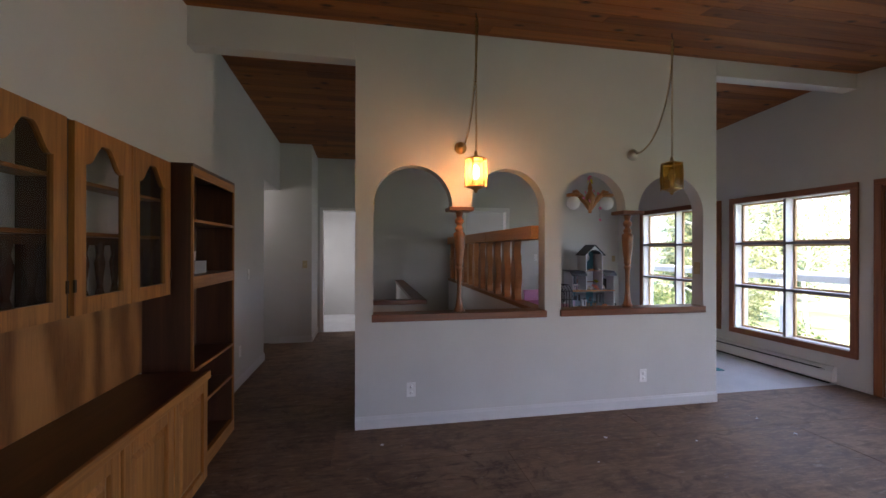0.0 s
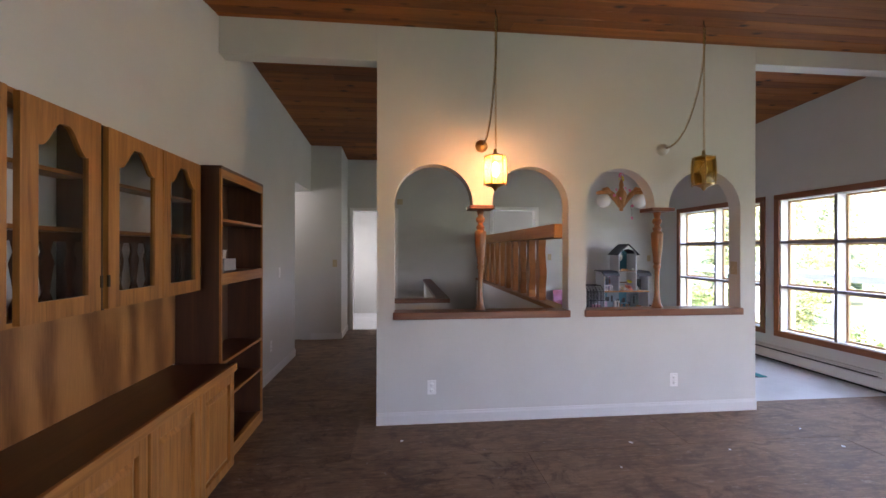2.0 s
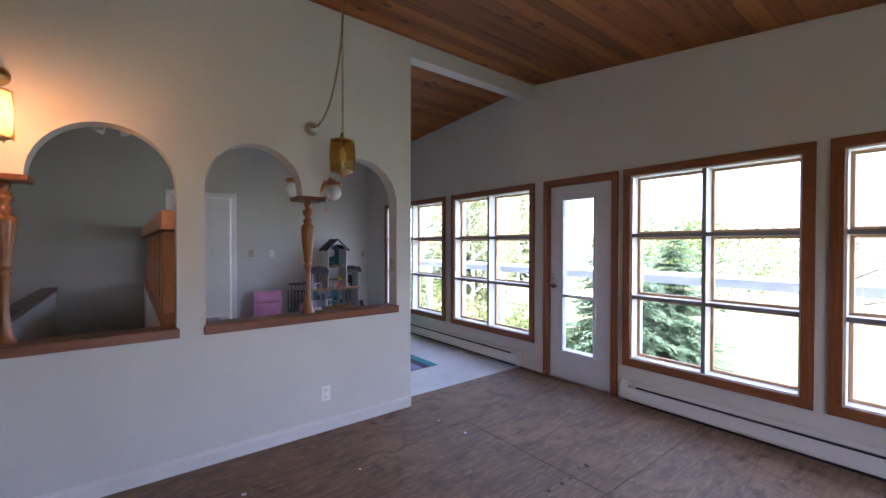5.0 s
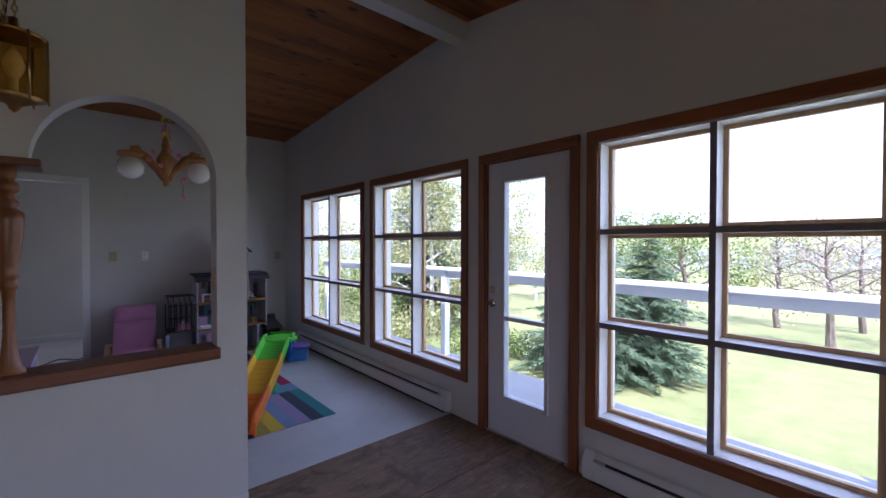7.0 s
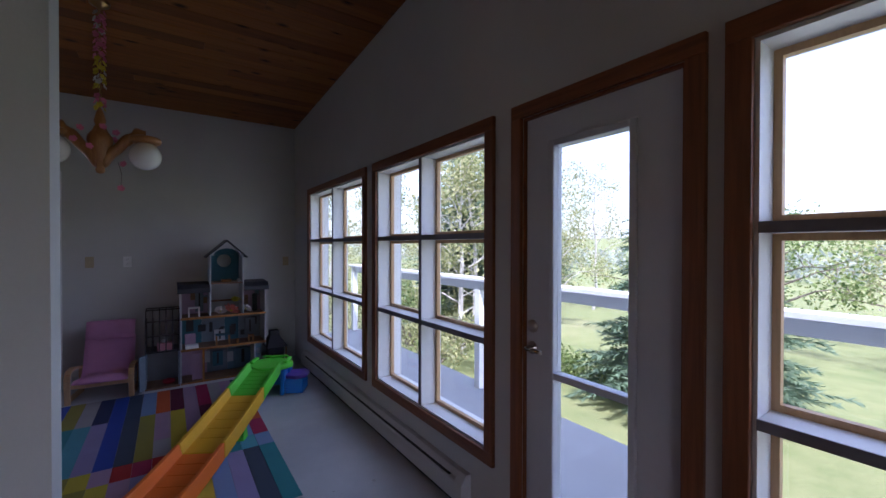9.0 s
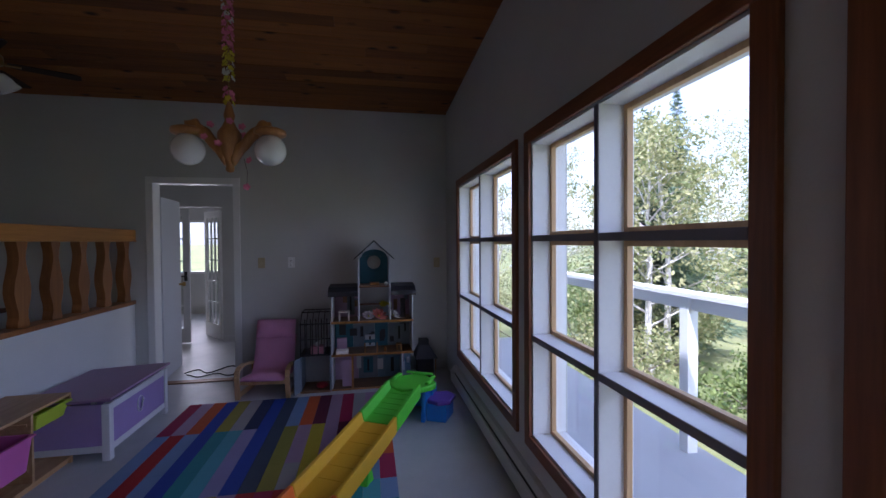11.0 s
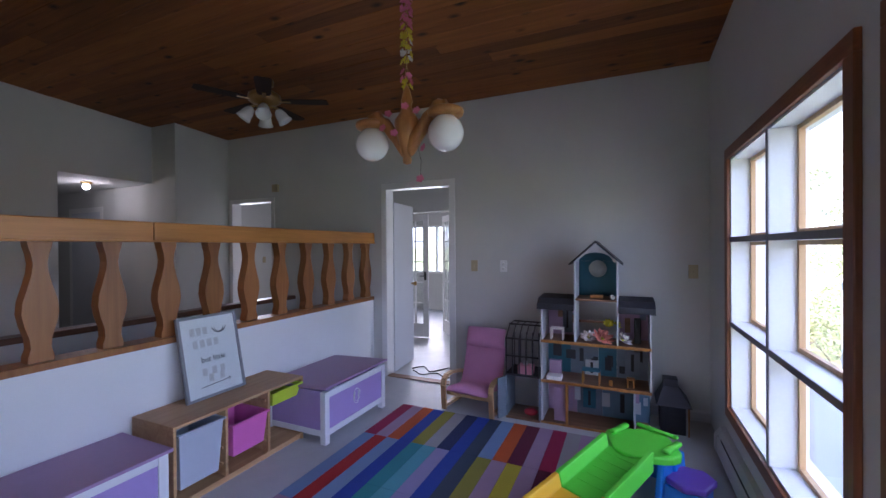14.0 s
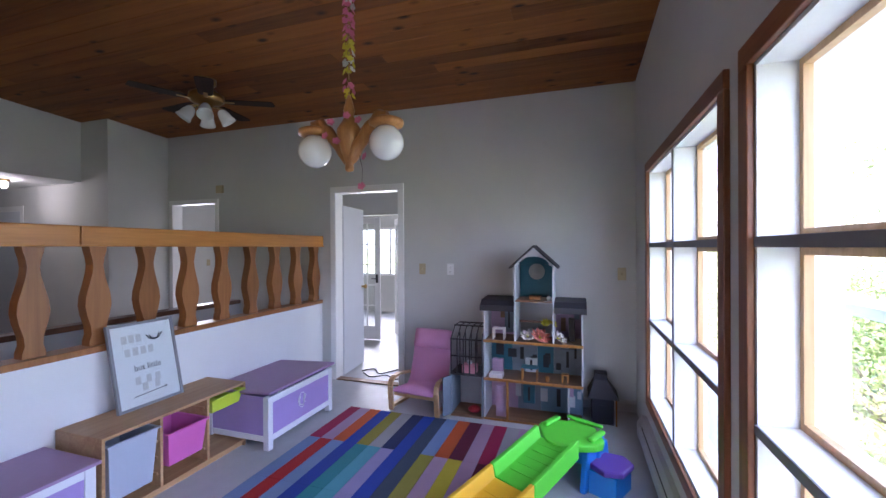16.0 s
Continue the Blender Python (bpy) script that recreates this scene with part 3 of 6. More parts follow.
def patio_door():
    root = thing("door_1", (EX, 2.61, 0), "white glazed patio door in a brown cedar casing, closed", "door", kind="structure")
    W, H, c = 0.86, 2.13, 0.065
    part("casing_side", M().box(-0.022, 0, 0, 0, c, H - c), CASING, root, "brown cedar casing", 0.004)
    part("casing_side", M().box(-0.022, W - c, 0, 0, W, H - c), CASING, root, "brown cedar casing", 0.004)
    part("casing_head", M().box(-0.022, 0, H - c, 0, W, H), CASING_H, root, "brown cedar casing", 0.004)
    f = M().box(0, c, 0, 0.14, c + 0.012, H - c).box(0, W - c - 0.012, 0, 0.14, W - c, H - c).box(0, c + 0.012, H - c - 0.012, 0.14, W - c - 0.012, H - c)
    part("door_frame", f, CASING, root)
    a, b, z0, z1 = c + 0.014, W - c - 0.014, 0.012, H - c - 0.014
    ga, gb, gz0, gz1 = 0.235, 0.645, 0.28, 1.93
    leaf = M().box(0.012, a, z0, 0.055, ga, z1).box(0.012, gb, z0, 0.055, b, z1)
    leaf.box(0.012, ga, z0, 0.055, gb, gz0).box(0.012, ga, gz1, 0.055, gb, z1)
    dl = part("leaf", leaf, DOORW, root, "white enamelled leaf")
    tr = M()
    for y0, y1, q0, q1 in ((ga, ga + 0.03, gz0, gz1), (gb - 0.03, gb, gz0, gz1), (ga + 0.03, gb - 0.03, gz0, gz0 + 0.03), (ga + 0.03, gb - 0.03, gz1 - 0.03, gz1)):
        tr.box(0.0, y0, q0, 0.06, y1, q1)
    part("glass_trim", tr, DOORW, dl, "raised white glazing frame", 0.006)
    part("meeting_bar", M().box(0.002, ga + 0.03, 0.875, 0.05, gb - 0.03, 0.905), DOORW, dl, "white bar across the glass", 0.004)
    for lo, hi in ((gz0 + 0.03, 0.875), (0.905, gz1 - 0.03)):
        g = part("pane", M().box(0.03, ga + 0.03, lo, 0.034, gb - 0.03, hi), GLASS, dl, "clear pane")
        g.visible_shadow = False
    turn = pose(0, 0, 0, 0, -90, 0).to_3x3()
    part("deadbolt", M().lathe([(0.03, 0), (0.03, 0.008), (0.022, 0.014), (0.018, 0.02)], (0.012, 0.742, 1.09), 18, turn), CHROME, dl, "round satin deadbolt")
    h = M().lathe([(0.03, 0), (0.03, 0.008), (0.014, 0.014), (0.012, 0.045)], (0.012, 0.742, 0.99), 18, turn)
    h.tube([(-0.03, 0.742, 0.99), (-0.034, 0.70, 0.99), (-0.03, 0.655, 0.987)], [0.011, 0.01, 0.008])
    part("door_handle", h, CHROME, dl, "satin lever handle")
    part("threshold", M().box(0.0, c, 0.0, 0.2, W - c, 0.012), CHROME, root, "metal threshold")


patio_door()


def cased_opening(name, x0, x1, top, label, wide=0.07):
    """A white cased doorway in the north wall."""
    root = thing(name, (x0, NY, 0), label, "doorway", kind="structure")
    W, H, c = x1 - x0, top, wide
    for q in (-0.016, 0.12):
        part("casing_side", M().box(0, q, 0, c, q + 0.016, H - c), TRIMW, root, "", 0.004)
        part("casing_side", M().box(W - c, q, 0, W, q + 0.016, H - c), TRIMW, root, "", 0.004)
        part("casing_head", M().box(0, q, H - c, W, q + 0.016, H), TRIMW, root, "", 0.004)
    j = M().box(c - 0.012, 0, 0, c, 0.12, H - c + 0.012).box(W - c, 0, 0, W - c + 0.012, 0.12, H - c + 0.012).box(c, 0, H - c, W - c, 0.12, H - c + 0.012)
    part("door_frame", j, TRIMW, root)


cased_opening("door_2", 2.255, 3.175, 2.21, "white cased doorway to the back room")
cased_opening("door_3", -0.26, 0.59, 2.155, "white cased doorway at the end of the hall", 0.055)

# back room beyond the north doorway, and the bedroom beyond the hall
setting("wall_back_west", M().box(0.80, NY + 0.12, -0.02, 0.92, 9.5, 2.6), WALL, "off-white wall of the back room", "wall")
wall_with_holes(1, 9.5, 0.12, 0.92, EX, lambda x: 2.55, [(1.25, 2.36, -0.02, 2.05)], "wall_back_middle", "white wall with a wide doorway")
wall_with_holes(1, 12.3, 0.14, PX, EX + 0.2, lambda x: 2.55, [(-0.2, 1.7, 0.85, 2.0)], "wall_back_north", "white wall with a window")
setting("ceiling_back", M().box(PX, NY + 0.12, 2.5, EX, 12.3, 2.6), WALL, "flat white ceiling of the back rooms", "ceiling")
setting("wall_bedroom_west", M().box(-1.6, NY + 0.12, -0.02, -1.5, 9.5, 2.55), WALL, "white bedroom wall", "wall")
setting("wall_bedroom_north", M().box(-1.6, 9.5, -0.02, 0.80, 9.62, 2.55), WALL, "white bedroom wall", "wall")
area_light("back_window_daylight", look((0.75, 12.25, 1.45), (1.6, 9, 0.9)), 1.8, 1.1, 9, (1.0, 0.90, 0.76))
# fill lamp added to brighten the bedroom doorway; the wall has no window
area_light("bedroom_fill_light", look((-1.4, 8.7, 1.5), (0.5, 8.5, 1.2)), 1.0, 1.2, 4, (1.0, 0.93, 0.82))
# added lamp at the assumed east opening, brightens the back room
area_light("back_side_fill_light", look((5.6, 8.72, 1.45), (2.4, 8.4, 1.0)), 0.9, 1.0, 1.8, (1.0, 0.90, 0.76))

# ---- things: living room ----


def hutch_upper(y0, y1, gap):
    """A wall cabinet with two glazed doors that have a curved top rail."""
    root = thing("wall_cabinet", (WX, y0, 1.16), "oak wall cabinet with two glazed scalloped doors, shelves empty", "cabinet", "oak hutch units")
    W, H, D = y1 - y0, 0.79, 0.15
    c = M().box(0, 0, 0, 0.008, W, H)
    part("back", c, PLATEW, root)
    for a, b in ((0.0, 0.016), (W - 0.016, W)):
        part("side", M().box(0.008, a, 0, D, b, H), DARKV, root)
    part("bottom", M().box(0.008, 0.016, 0, D, W - 0.016, 0.018), OAKH, root)
    part("top", M().box(0.008, 0.016, H - 0.018, D, W - 0.016, H), OAKH, root)
    for z in (0.33, 0.55):
        part("shelf", M().box(0.01, 0.016, z, D - 0.03, W - 0.016, z + 0.016), OAKH, root)
    pr = M()
    n = 7
    for k in range(n):
        yc = 0.016 + (W - 0.032) * (k + 0.5) / n
        prof = [(0.028, 0.02), (0.03, 0.06), (0.012, 0.10), (0.022, 0.16), (0.032, 0.21), (0.016, 0.25), (0.026, 0.29)]
        pr.prism([(yc - r, z) for r, z in prof] + [(yc + r, z) for r, z in prof[::-1]], 0, D - 0.06, D - 0.048)
    pr.box(D - 0.06, 0.016, 0.29, D - 0.048, W - 0.016, 0.325)
    part("plate_rail", pr, DARKV, root, "dark scalloped plate rail")
    w = (W - 0.012 - gap) / 2
    for k in range(2):
        a = 0.006 + k * (w + gap)
        b, st = a + w, 0.068
        f = M().box(D, a, 0.006, D + 0.022, a + st, H - 0.006).box(D, b - st, 0.006, D + 0.022, b, H - 0.006)
        f.box(D, a + st, 0.006, D + 0.022, b - st, 0.075)
        top, n = H - 0.006, 24
        def edge(q):
            u = 2 * abs(q - 0.5)
            return top - 0.06 - 0.10 * (0.5 - 0.5 * math.cos(math.pi * min(1, max(0, (u - 0.12) / 0.8))))
        low = [(a + st + (b - a - 2 * st) * i / n, edge(i / n)) for i in range(n + 1)]
        f.prism(low + [(b - st, top), (a + st, top)], 0, D, D + 0.022)
        d = part("door", f, OAKF, root, "oak door frame with a curved top rail")
        g = part("pane", M().box(D + 0.009, a + st - 0.004, 0.072, D + 0.012, b - st + 0.004, top - 0.06), SMOKE, d, "dusky glass pane")
        g.visible_shadow = False
        part("hinge", M().box(D + 0.02, (b if k else a) - 0.006, 0.10, D + 0.027, (b if k else a) + 0.006, 0.15), IRONB, d)


for y0, y1, gap in ((2.175, 2.985, 0.006), (1.365, 2.145, 0.045), (0.555, 1.335, 0.006)):
    hutch_upper(y0, y1, gap)


def hutch_lower(y0, y1):
    root = thing("base_cabinet", (WX, y0, 0), "oak base cabinet with two raised-panel doors", "cabinet", "oak hutch units")
    W, H, D = y1 - y0, 0.675, 0.365
    part("body", M().box(0, 0, 0.07, D, W, H), OAKF, root)
    part("plinth", M().box(0.02, 0, 0, D - 0.05, W, 0.07), DARKW, root, "dark recessed plinth")
    w = (W - 0.014) / 2
    for k in range(2):
        a = 0.004 + k * (w + 0.006)
        b, st, z0, z1 = a + w, 0.058, 0.085, H - 0.015
        f = M().box(D, a, z0, D + 0.02, a + st, z1).box(D, b - st, z0, D + 0.02, b, z1)
        f.box(D, a + st, z0, D + 0.02, b - st, z0 + st).box(D, a + st, z1 - st, D + 0.02, b - st, z1)
        d = part("door", f, OAKF, root, "oak door frame", 0.003)
        p = M()
        a2, b2, p0, p1, e = a + st, b - st, z0 + st, z1 - st, 0.035
        p.add([(D + 0.002, a2, p0), (D + 0.002, b2, p0), (D + 0.002, b2, p1), (D + 0.002, a2, p1),
               (D + 0.018, a2 + e, p0 + e), (D + 0.018, b2 - e, p0 + e), (D + 0.018, b2 - e, p1 - e), (D + 0.018, a2 + e, p1 - e)],
              [(0, 1, 5, 4), (1, 2, 6, 5), (2, 3, 7, 6), (3, 0, 4, 7), (4, 5, 6, 7), (3, 2, 1, 0)])
        part("raised_panel", p, OAKF, d)


for y0, y1 in ((2.105, 2.955), (1.245, 2.095), (0.385, 1.235)):
    hutch_lower(y0, y1)
root = thing("hutch_worktop", (WX, 0.385, 0.675), "dark stained hutch worktop with a pale oak front edge", "worktop")
part("board", M().box(0.0, 0, 0, 0.375, 2.59, 0.03), DARKW, root, "dark stained board")
part("edge_strip", M().box(0.375, 0, -0.012, 0.395, 2.59, 0.034), OAKH, root, "pale oak edge strip", 0.004)
setting("panel_hutch_back", M().box(WX + 0.001, 0.385, 0.705, WX + 0.008, 3.01, 1.16), PLYBACK, "brown figured plywood back panel of the hutch", "panel")


def bookcase():
    root = thing("bookcase", (WX, 3.02, 0), "tall dark bookcase with pale oak edges, nearly empty", "bookcase")
    D, W, H = 0.265, 0.78, 1.955
    part("back", M().box(0, 0.02, 0, 0.008, W - 0.02, H - 0.02), DARKV, root)
    for a, b in ((0, 0.02), (W - 0.02, W)):
        s = part("side", M().box(0, a, 0, D, b, H - 0.02), DARKV, root)
        part("edge_strip", M().box(D, a, 0, D + 0.012, b, H - 0.02), OAKF, s, "pale oak edge strip")
    t = part("top", M().box(0, 0, H - 0.02, D + 0.012, W, H), DARKW, root)
    part("top_rail", M().box(D - 0.006, 0.02, H - 0.075, D + 0.012, W - 0.02, H - 0.02), OAKH, root, "oak top rail")
    for z, h in ((0.43, 0.018), (0.675, 0.018), (1.19, 0.075), (1.60, 0.018)):
        s = part("shelf", M().box(0.008, 0.02, z + h - 0.018, D - 0.004, W - 0.02, z + h), DARKW, root)
        part("edge_strip", M().box(D - 0.004, 0.02, z, D + 0.011, W - 0.02, z + h), OAKH, s, "pale oak edge strip")
    part("kick_board", M().box(D - 0.02, 0.02, 0, D + 0.012, W - 0.02, 0.09), OAKH, root, "oak kick board")
    part("bottom", M().box(0.008, 0.02, 0.072, D - 0.02, W - 0.02, 0.09), DARKW, root)


bookcase()
tray = thing("box", (WX + 0.06, 3.30, 1.266), "small pale card box on the bookcase shelf", "box")
b = M().box(0, 0, 0, 0.12, 0.2, 0.006).box(0, 0, 0.006, 0.006, 0.2, 0.085).box(0.114, 0, 0.006, 0.12, 0.2, 0.085).box(0.006, 0, 0.006, 0.114, 0.006, 0.085).box(0.006, 0.194, 0.006, 0.114, 0.2, 0.085)
part("tray", b, plain("grey_card", (0.35, 0.36, 0.38), 0.8), tray)
part("flap", M().prism([(0.0, 0), (0.012, 0), (0.03, 0.15), (0.018, 0.15)], 1, 0.205, 0.26), PAPER, tray, "standing white flap")


def turned_post(x):
    root = thing("turned_post", (x, AY + AT / 2, SILL_Z), "turned varnished wooden post with a flat cap on the sill", "post", "turned posts of the arches")
    prof = [(0.048, 0), (0.048, 0.012), (0.040, 0.025), (0.034, 0.04), (0.026, 0.09), (0.020, 0.16), (0.019, 0.28), (0.022, 0.34), (0.030, 0.355), (0.031, 0.37),
            (0.022, 0.38), (0.026, 0.39), (0.033, 0.40), (0.030, 0.415), (0.032, 0.44), (0.040, 0.50), (0.046, 0.56), (0.050, 0.63), (0.050, 0.66), (0.036, 0.672), (0.028, 0.68),
            (0.036, 0.692), (0.036, 0.705), (0.024, 0.718), (0.022, 0.735), (0.036, 0.748), (0.040, 0.765), (0.034, 0.782), (0.022, 0.79), (0.026, 0.81), (0.034, 0.845)]
    part("shaft", M().lathe(prof, (0, 0, 0), 24), POSTW, root)
    part("cap", M().box(-0.105, -AT / 2 - 0.03, 0.845, 0.105, AT / 2 + 0.03, 0.878), SILLW, root, "flat wooden cap board", 0.006)


turned_post(1.312)
turned_post(2.90)


def chain_links(s, pts, size=0.016):
    """Small oval links along a line of points."""
    pts = [Vector(p) for p in pts]
    run = [0.0]
    for a, b in zip(pts, pts[1:]):
        run.append(run[-1] + (b - a).length)
    n = max(2, int(run[-1] / (size * 1.35)))
    for k in range(n):
        d = run[-1] * (k + 0.5) / n
        i = max(j for j in range(len(run)) if run[j] <= d)
        i = min(i, len(pts) - 2)
        p = pts[i].lerp(pts[i + 1], (d - run[i]) / (run[i + 1] - run[i]))
        t = (pts[i + 1] - pts[i]).normalized()
        side = t.cross(Vector((0, 1, 0)) if k % 2 else Vector((1, 0.3, 0))).normalized()
        ring = [p + t * (size * 0.85 * math.cos(a)) + side * (size * 0.42 * math.sin(a)) for a in [2 * math.pi * j / 8 for j in range(9)]]
        s.tube(ring, 0.0022, 4)


def swag_lamp(x, y, hook_z, lit):
    """A swag lantern: ceiling hook, chain, second chain to a round wall ball, amber glass plates."""
    zt = 1.86 if lit else 1.885
    root = thing("swag_lamp", (x, y, zt), ("lit " if lit else "unlit ") + "brass swag lantern with amber glass hung on a chain", "pendant lamp", "swag lanterns")
    c = ceil_z(y) - zt
    part("hook", M().tube([(0, 0, c + 0.01), (0, 0, c - 0.03), (0.012, 0, c - 0.045), (0, 0, c - 0.06)], 0.004, 6), IRONB, root, "dark ceiling hook")
    s = M()
    chain_links(s, [(0, 0, c - 0.055), (0.004, 0, 0.30)])
    part("chain", s, BRASS, root, "aged brass chain")
    s = M()
    bx, by, bz = (-0.03 if lit else -0.065), AY - y - 0.05, hook_z - zt
    pts = []
    for k in range(37):
        u = k / 36
        sag = 0.10 * math.sin(math.pi * u ** 2.5)
        pts.append((bx * u ** 2.6 + 0.008 * (1 - u), by * u ** 2.6, (c - 0.06) * (1 - u) + bz * u - sag))
    chain_links(s, pts)
    part("swag_chain", s, BRASS, root, "aged brass chain")
    part("cord", M().tube([(p[0] + 0.006, p[1], p[2]) for p in pts], 0.0025, 5), IRONB, root, "thin lamp cord")
    top = M().lathe([(0.012, 0.30), (0.014, 0.27), (0.05, 0.258), (0.080, 0.247), (0.076, 0.238), (0.0, 0.235)], (0, 0, 0), 20)
    part("cap", top, BRASS, root, "brass cap")
    base = M().lathe([(0.0, -0.01), (0.012, 0.0), (0.018, 0.015), (0.05, 0.03), (0.078, 0.04), (0.06, 0.046), (0, 0.046)], (0, 0, 0), 20)
    part("finial", base, BRASS, root, "brass bottom finial")
    n = 6
    for k in range(n):
        a, b = 2 * math.pi * k / n, 2 * math.pi * (k + 1) / n
        p = M()
        for r in (0.074, 0.079):
            for z in (0.042, 0.10, 0.18, 0.238):
                rr = r + (0.006 if z in (0.10, 0.18) else 0)
                p.v += [(rr * math.cos(a + 0.05), rr * math.sin(a + 0.05), z), (rr * math.cos((a + b) / 2) * 1.03, rr * math.sin((a + b) / 2) * 1.03, z), (rr * math.cos(b - 0.05), rr * math.sin(b - 0.05), z)]
        for o in (0, 12):
            for j in range(3):
                for i in range(2):
                    q = o + j * 3 + i
                    p.f.append((q, q + 1, q + 4, q + 3))
        for i in (0, 1, 9, 10):
            p.f.append((i, i + 1, i + 13, i + 12))
        for j in range(3):
            for i in (0, 2):
                q = j * 3 + i
                p.f.append((q, q + 3, q + 15, q + 12))
        p.s = [False] * len(p.f)
        g = part("glass_plate", p, AMBER if lit else AMBER_OLD, root, "rippled amber glass plate")
        g.visible_shadow = False
        part("rod", M().tube([(0.083 * math.cos(a), 0.083 * math.sin(a), 0.03), (0.080 * math.cos(a), 0.080 * math.sin(a), 0.25)], 0.004, 6), BRASS, root, "brass corner rod")
    part("candle", M().lathe([(0.011, 0.046), (0.011, 0.10), (0.006, 0.105)], (0, 0, 0), 10), PLATEW, root, "candle sleeve")
    bulb = M().lathe([(0.010, 0.10), (0.024, 0.125), (0.029, 0.148), (0.02, 0.18), (0.004, 0.205)], (0, 0, 0), 14)
    part("bulb", bulb, glow("lit_bulb", (1.0, 0.50, 0.18), 34.0) if lit else OPAL, root, "glowing bulb" if lit else "unlit bulb")
    ball = M().lathe([(0.0, 0.06), (0.022, 0.056), (0.042, 0.04), (0.052, 0.015), (0.05, 0.0)], (0, 0, 0), 22, pose(0, 0, 0, 90, 0, 0).to_3x3())
    w = thing("wall_hook", (x - 0.03 if lit else x - 0.065, AY, hook_z), "round polished brass swag boss fixed on the arched wall", "wall hook", "swag bosses")
    part("boss", ball, BRASS if lit else CHROME, w)
    part("screw_eye", M().tube([(0, -0.058, 0), (0.008, -0.07, 0.004), (0, -0.08, 0), (-0.006, -0.07, -0.004), (0, -0.06, 0)], 0.003, 6), IRONB, w)


swag_lamp(1.335, 3.24, 2.276, True)
swag_lamp(2.965, 3.21, 2.29, False)
point_light("lantern_glow", (1.335, 3.24, 1.995), 0.85, (1.0, 0.46, 0.15), 0.036)


def outlet(name, at, facing, label, kind):
    """A wall plate; facing is the turn round z from one that faces south."""
    root = thing(name, pose(*at, 0, 0, facing), label, "switch" if kind == "switch" else "outlet", "wall plates")
    mat = PLATEB if "almond" in label else PLATEW
    w = 0.075 if "double" in label else 0.036
    part("plate", M().box(-w, -0.006, -0.058, w, 0, 0.058), mat, root, "", 0.002)
    if kind == "switch":
        for dx in ((-0.03, 0.03) if "double" in label else (0,)):
            part("toggle", M().prism([(-0.018, -0.012), (-0.006, 0.012), (-0.006, -0.012)], 0, dx - 0.005, dx + 0.005), mat, root)
    else:
        for dz in (-0.024, 0.024):
            f = part("socket", M().lathe([(0.016, 0), (0.016, 0.003), (0.0, 0.003)], (0, -0.006, dz), 14, pose(0, 0, 0, 90, 0, 0).to_3x3()), mat, root)
            for dx in (-0.006, 0.006):
                part("slot", M().box(dx - 0.0012, -0.0102, dz - 0.005, dx + 0.0012, -0.0085, dz + 0.005), BLACKM, f)


outlet("wall_outlet", (0.897, AY, 0.293), 0, "white duplex outlet low on the arched wall", "outlet")
outlet("wall_outlet", (3.012, AY, 0.290), 0, "white duplex outlet low on the arched wall", "outlet")
outlet("light_switch", (WX, 5.20, 1.15), 90, "white switch on the hall wall", "switch")
outlet("wall_outlet", (WX, 4.90, 0.36), 90, "white outlet low on the hall wall", "outlet")
outlet("light_switch", (-0.40, 6.86, 1.20), 0, "almond switch on the closet wall", "switch")
outlet("light_switch", (3.387, NY, 1.283), 0, "almond switch beside the back doorway", "switch")
outlet("phone_jack", (3.70, NY, 1.282), 0, "white phone jack plate on the wall", "outlet")
outlet("light_switch", (3.645, 3.69, 1.26), -90, "almond switch inside the arch jamb", "switch")
outlet("light_switch", (5.345, NY, 1.258), 0, "almond switch near the window corner", "switch")
outlet("light_switch", (-1.5, 9.29, 1.26), 90, "almond switch on the bedroom wall", "switch")
th = thing("door_chime", (0.62, NY, 2.22), "small almond chime box above the hall doorway", "chime")
part("cover", M().box(-0.05, -0.035, 0, 0.05, 0, 0.10), PLATEB, th, "", 0.004)


def heater(y0, y1):
    root = thing("baseboard_heater", (EX, y0, 0.025), "long white electric baseboard heater under the windows", "heater", "baseboard heaters")
    L = y1 - y0
    prof = [(0, 0), (-0.062, 0), (-0.066, 0.02), (-0.066, 0.105), (-0.060, 0.112), (0, 0.112)]
    part("cover", M().prism(prof, 1, 0.07, L - 0.07), HEATW, root, "white enamel cover")
    part("slot", M().box(-0.055, 0.14, 0.112, 0, L - 0.14, 0.128), BLACKM, root, "dark air slot")
    part("top_lip", M().prism([(0, 0.128), (-0.050, 0.128), (-0.056, 0.135), (-0.030, 0.158), (0, 0.162)], 1, 0.07, L - 0.07), HEATW, root, "white top lip")
    for a, b in ((0, 0.07), (L - 0.07, L)):
        part("end_cap", M().prism([(0, 0), (-0.066, 0), (-0.070, 0.02), (-0.070, 0.112), (-0.034, 0.164), (0, 0.164)], 1, a, b), HEATW, root, "", 0.003)
    part("foot_gap", M().box(-0.05, 0.05, -0.025, -0.01, L - 0.05, 0.0), BLACKM, root)


heater(3.80, 7.05)
heater(-0.4, 2.55)

# ---- things: stairwell ----
setting("wall_stair_east", M().box(2.01, AY + AT, -0.02, 2.13, NY, 0.87), HALFW, "white half wall under the balustrade", "wall")


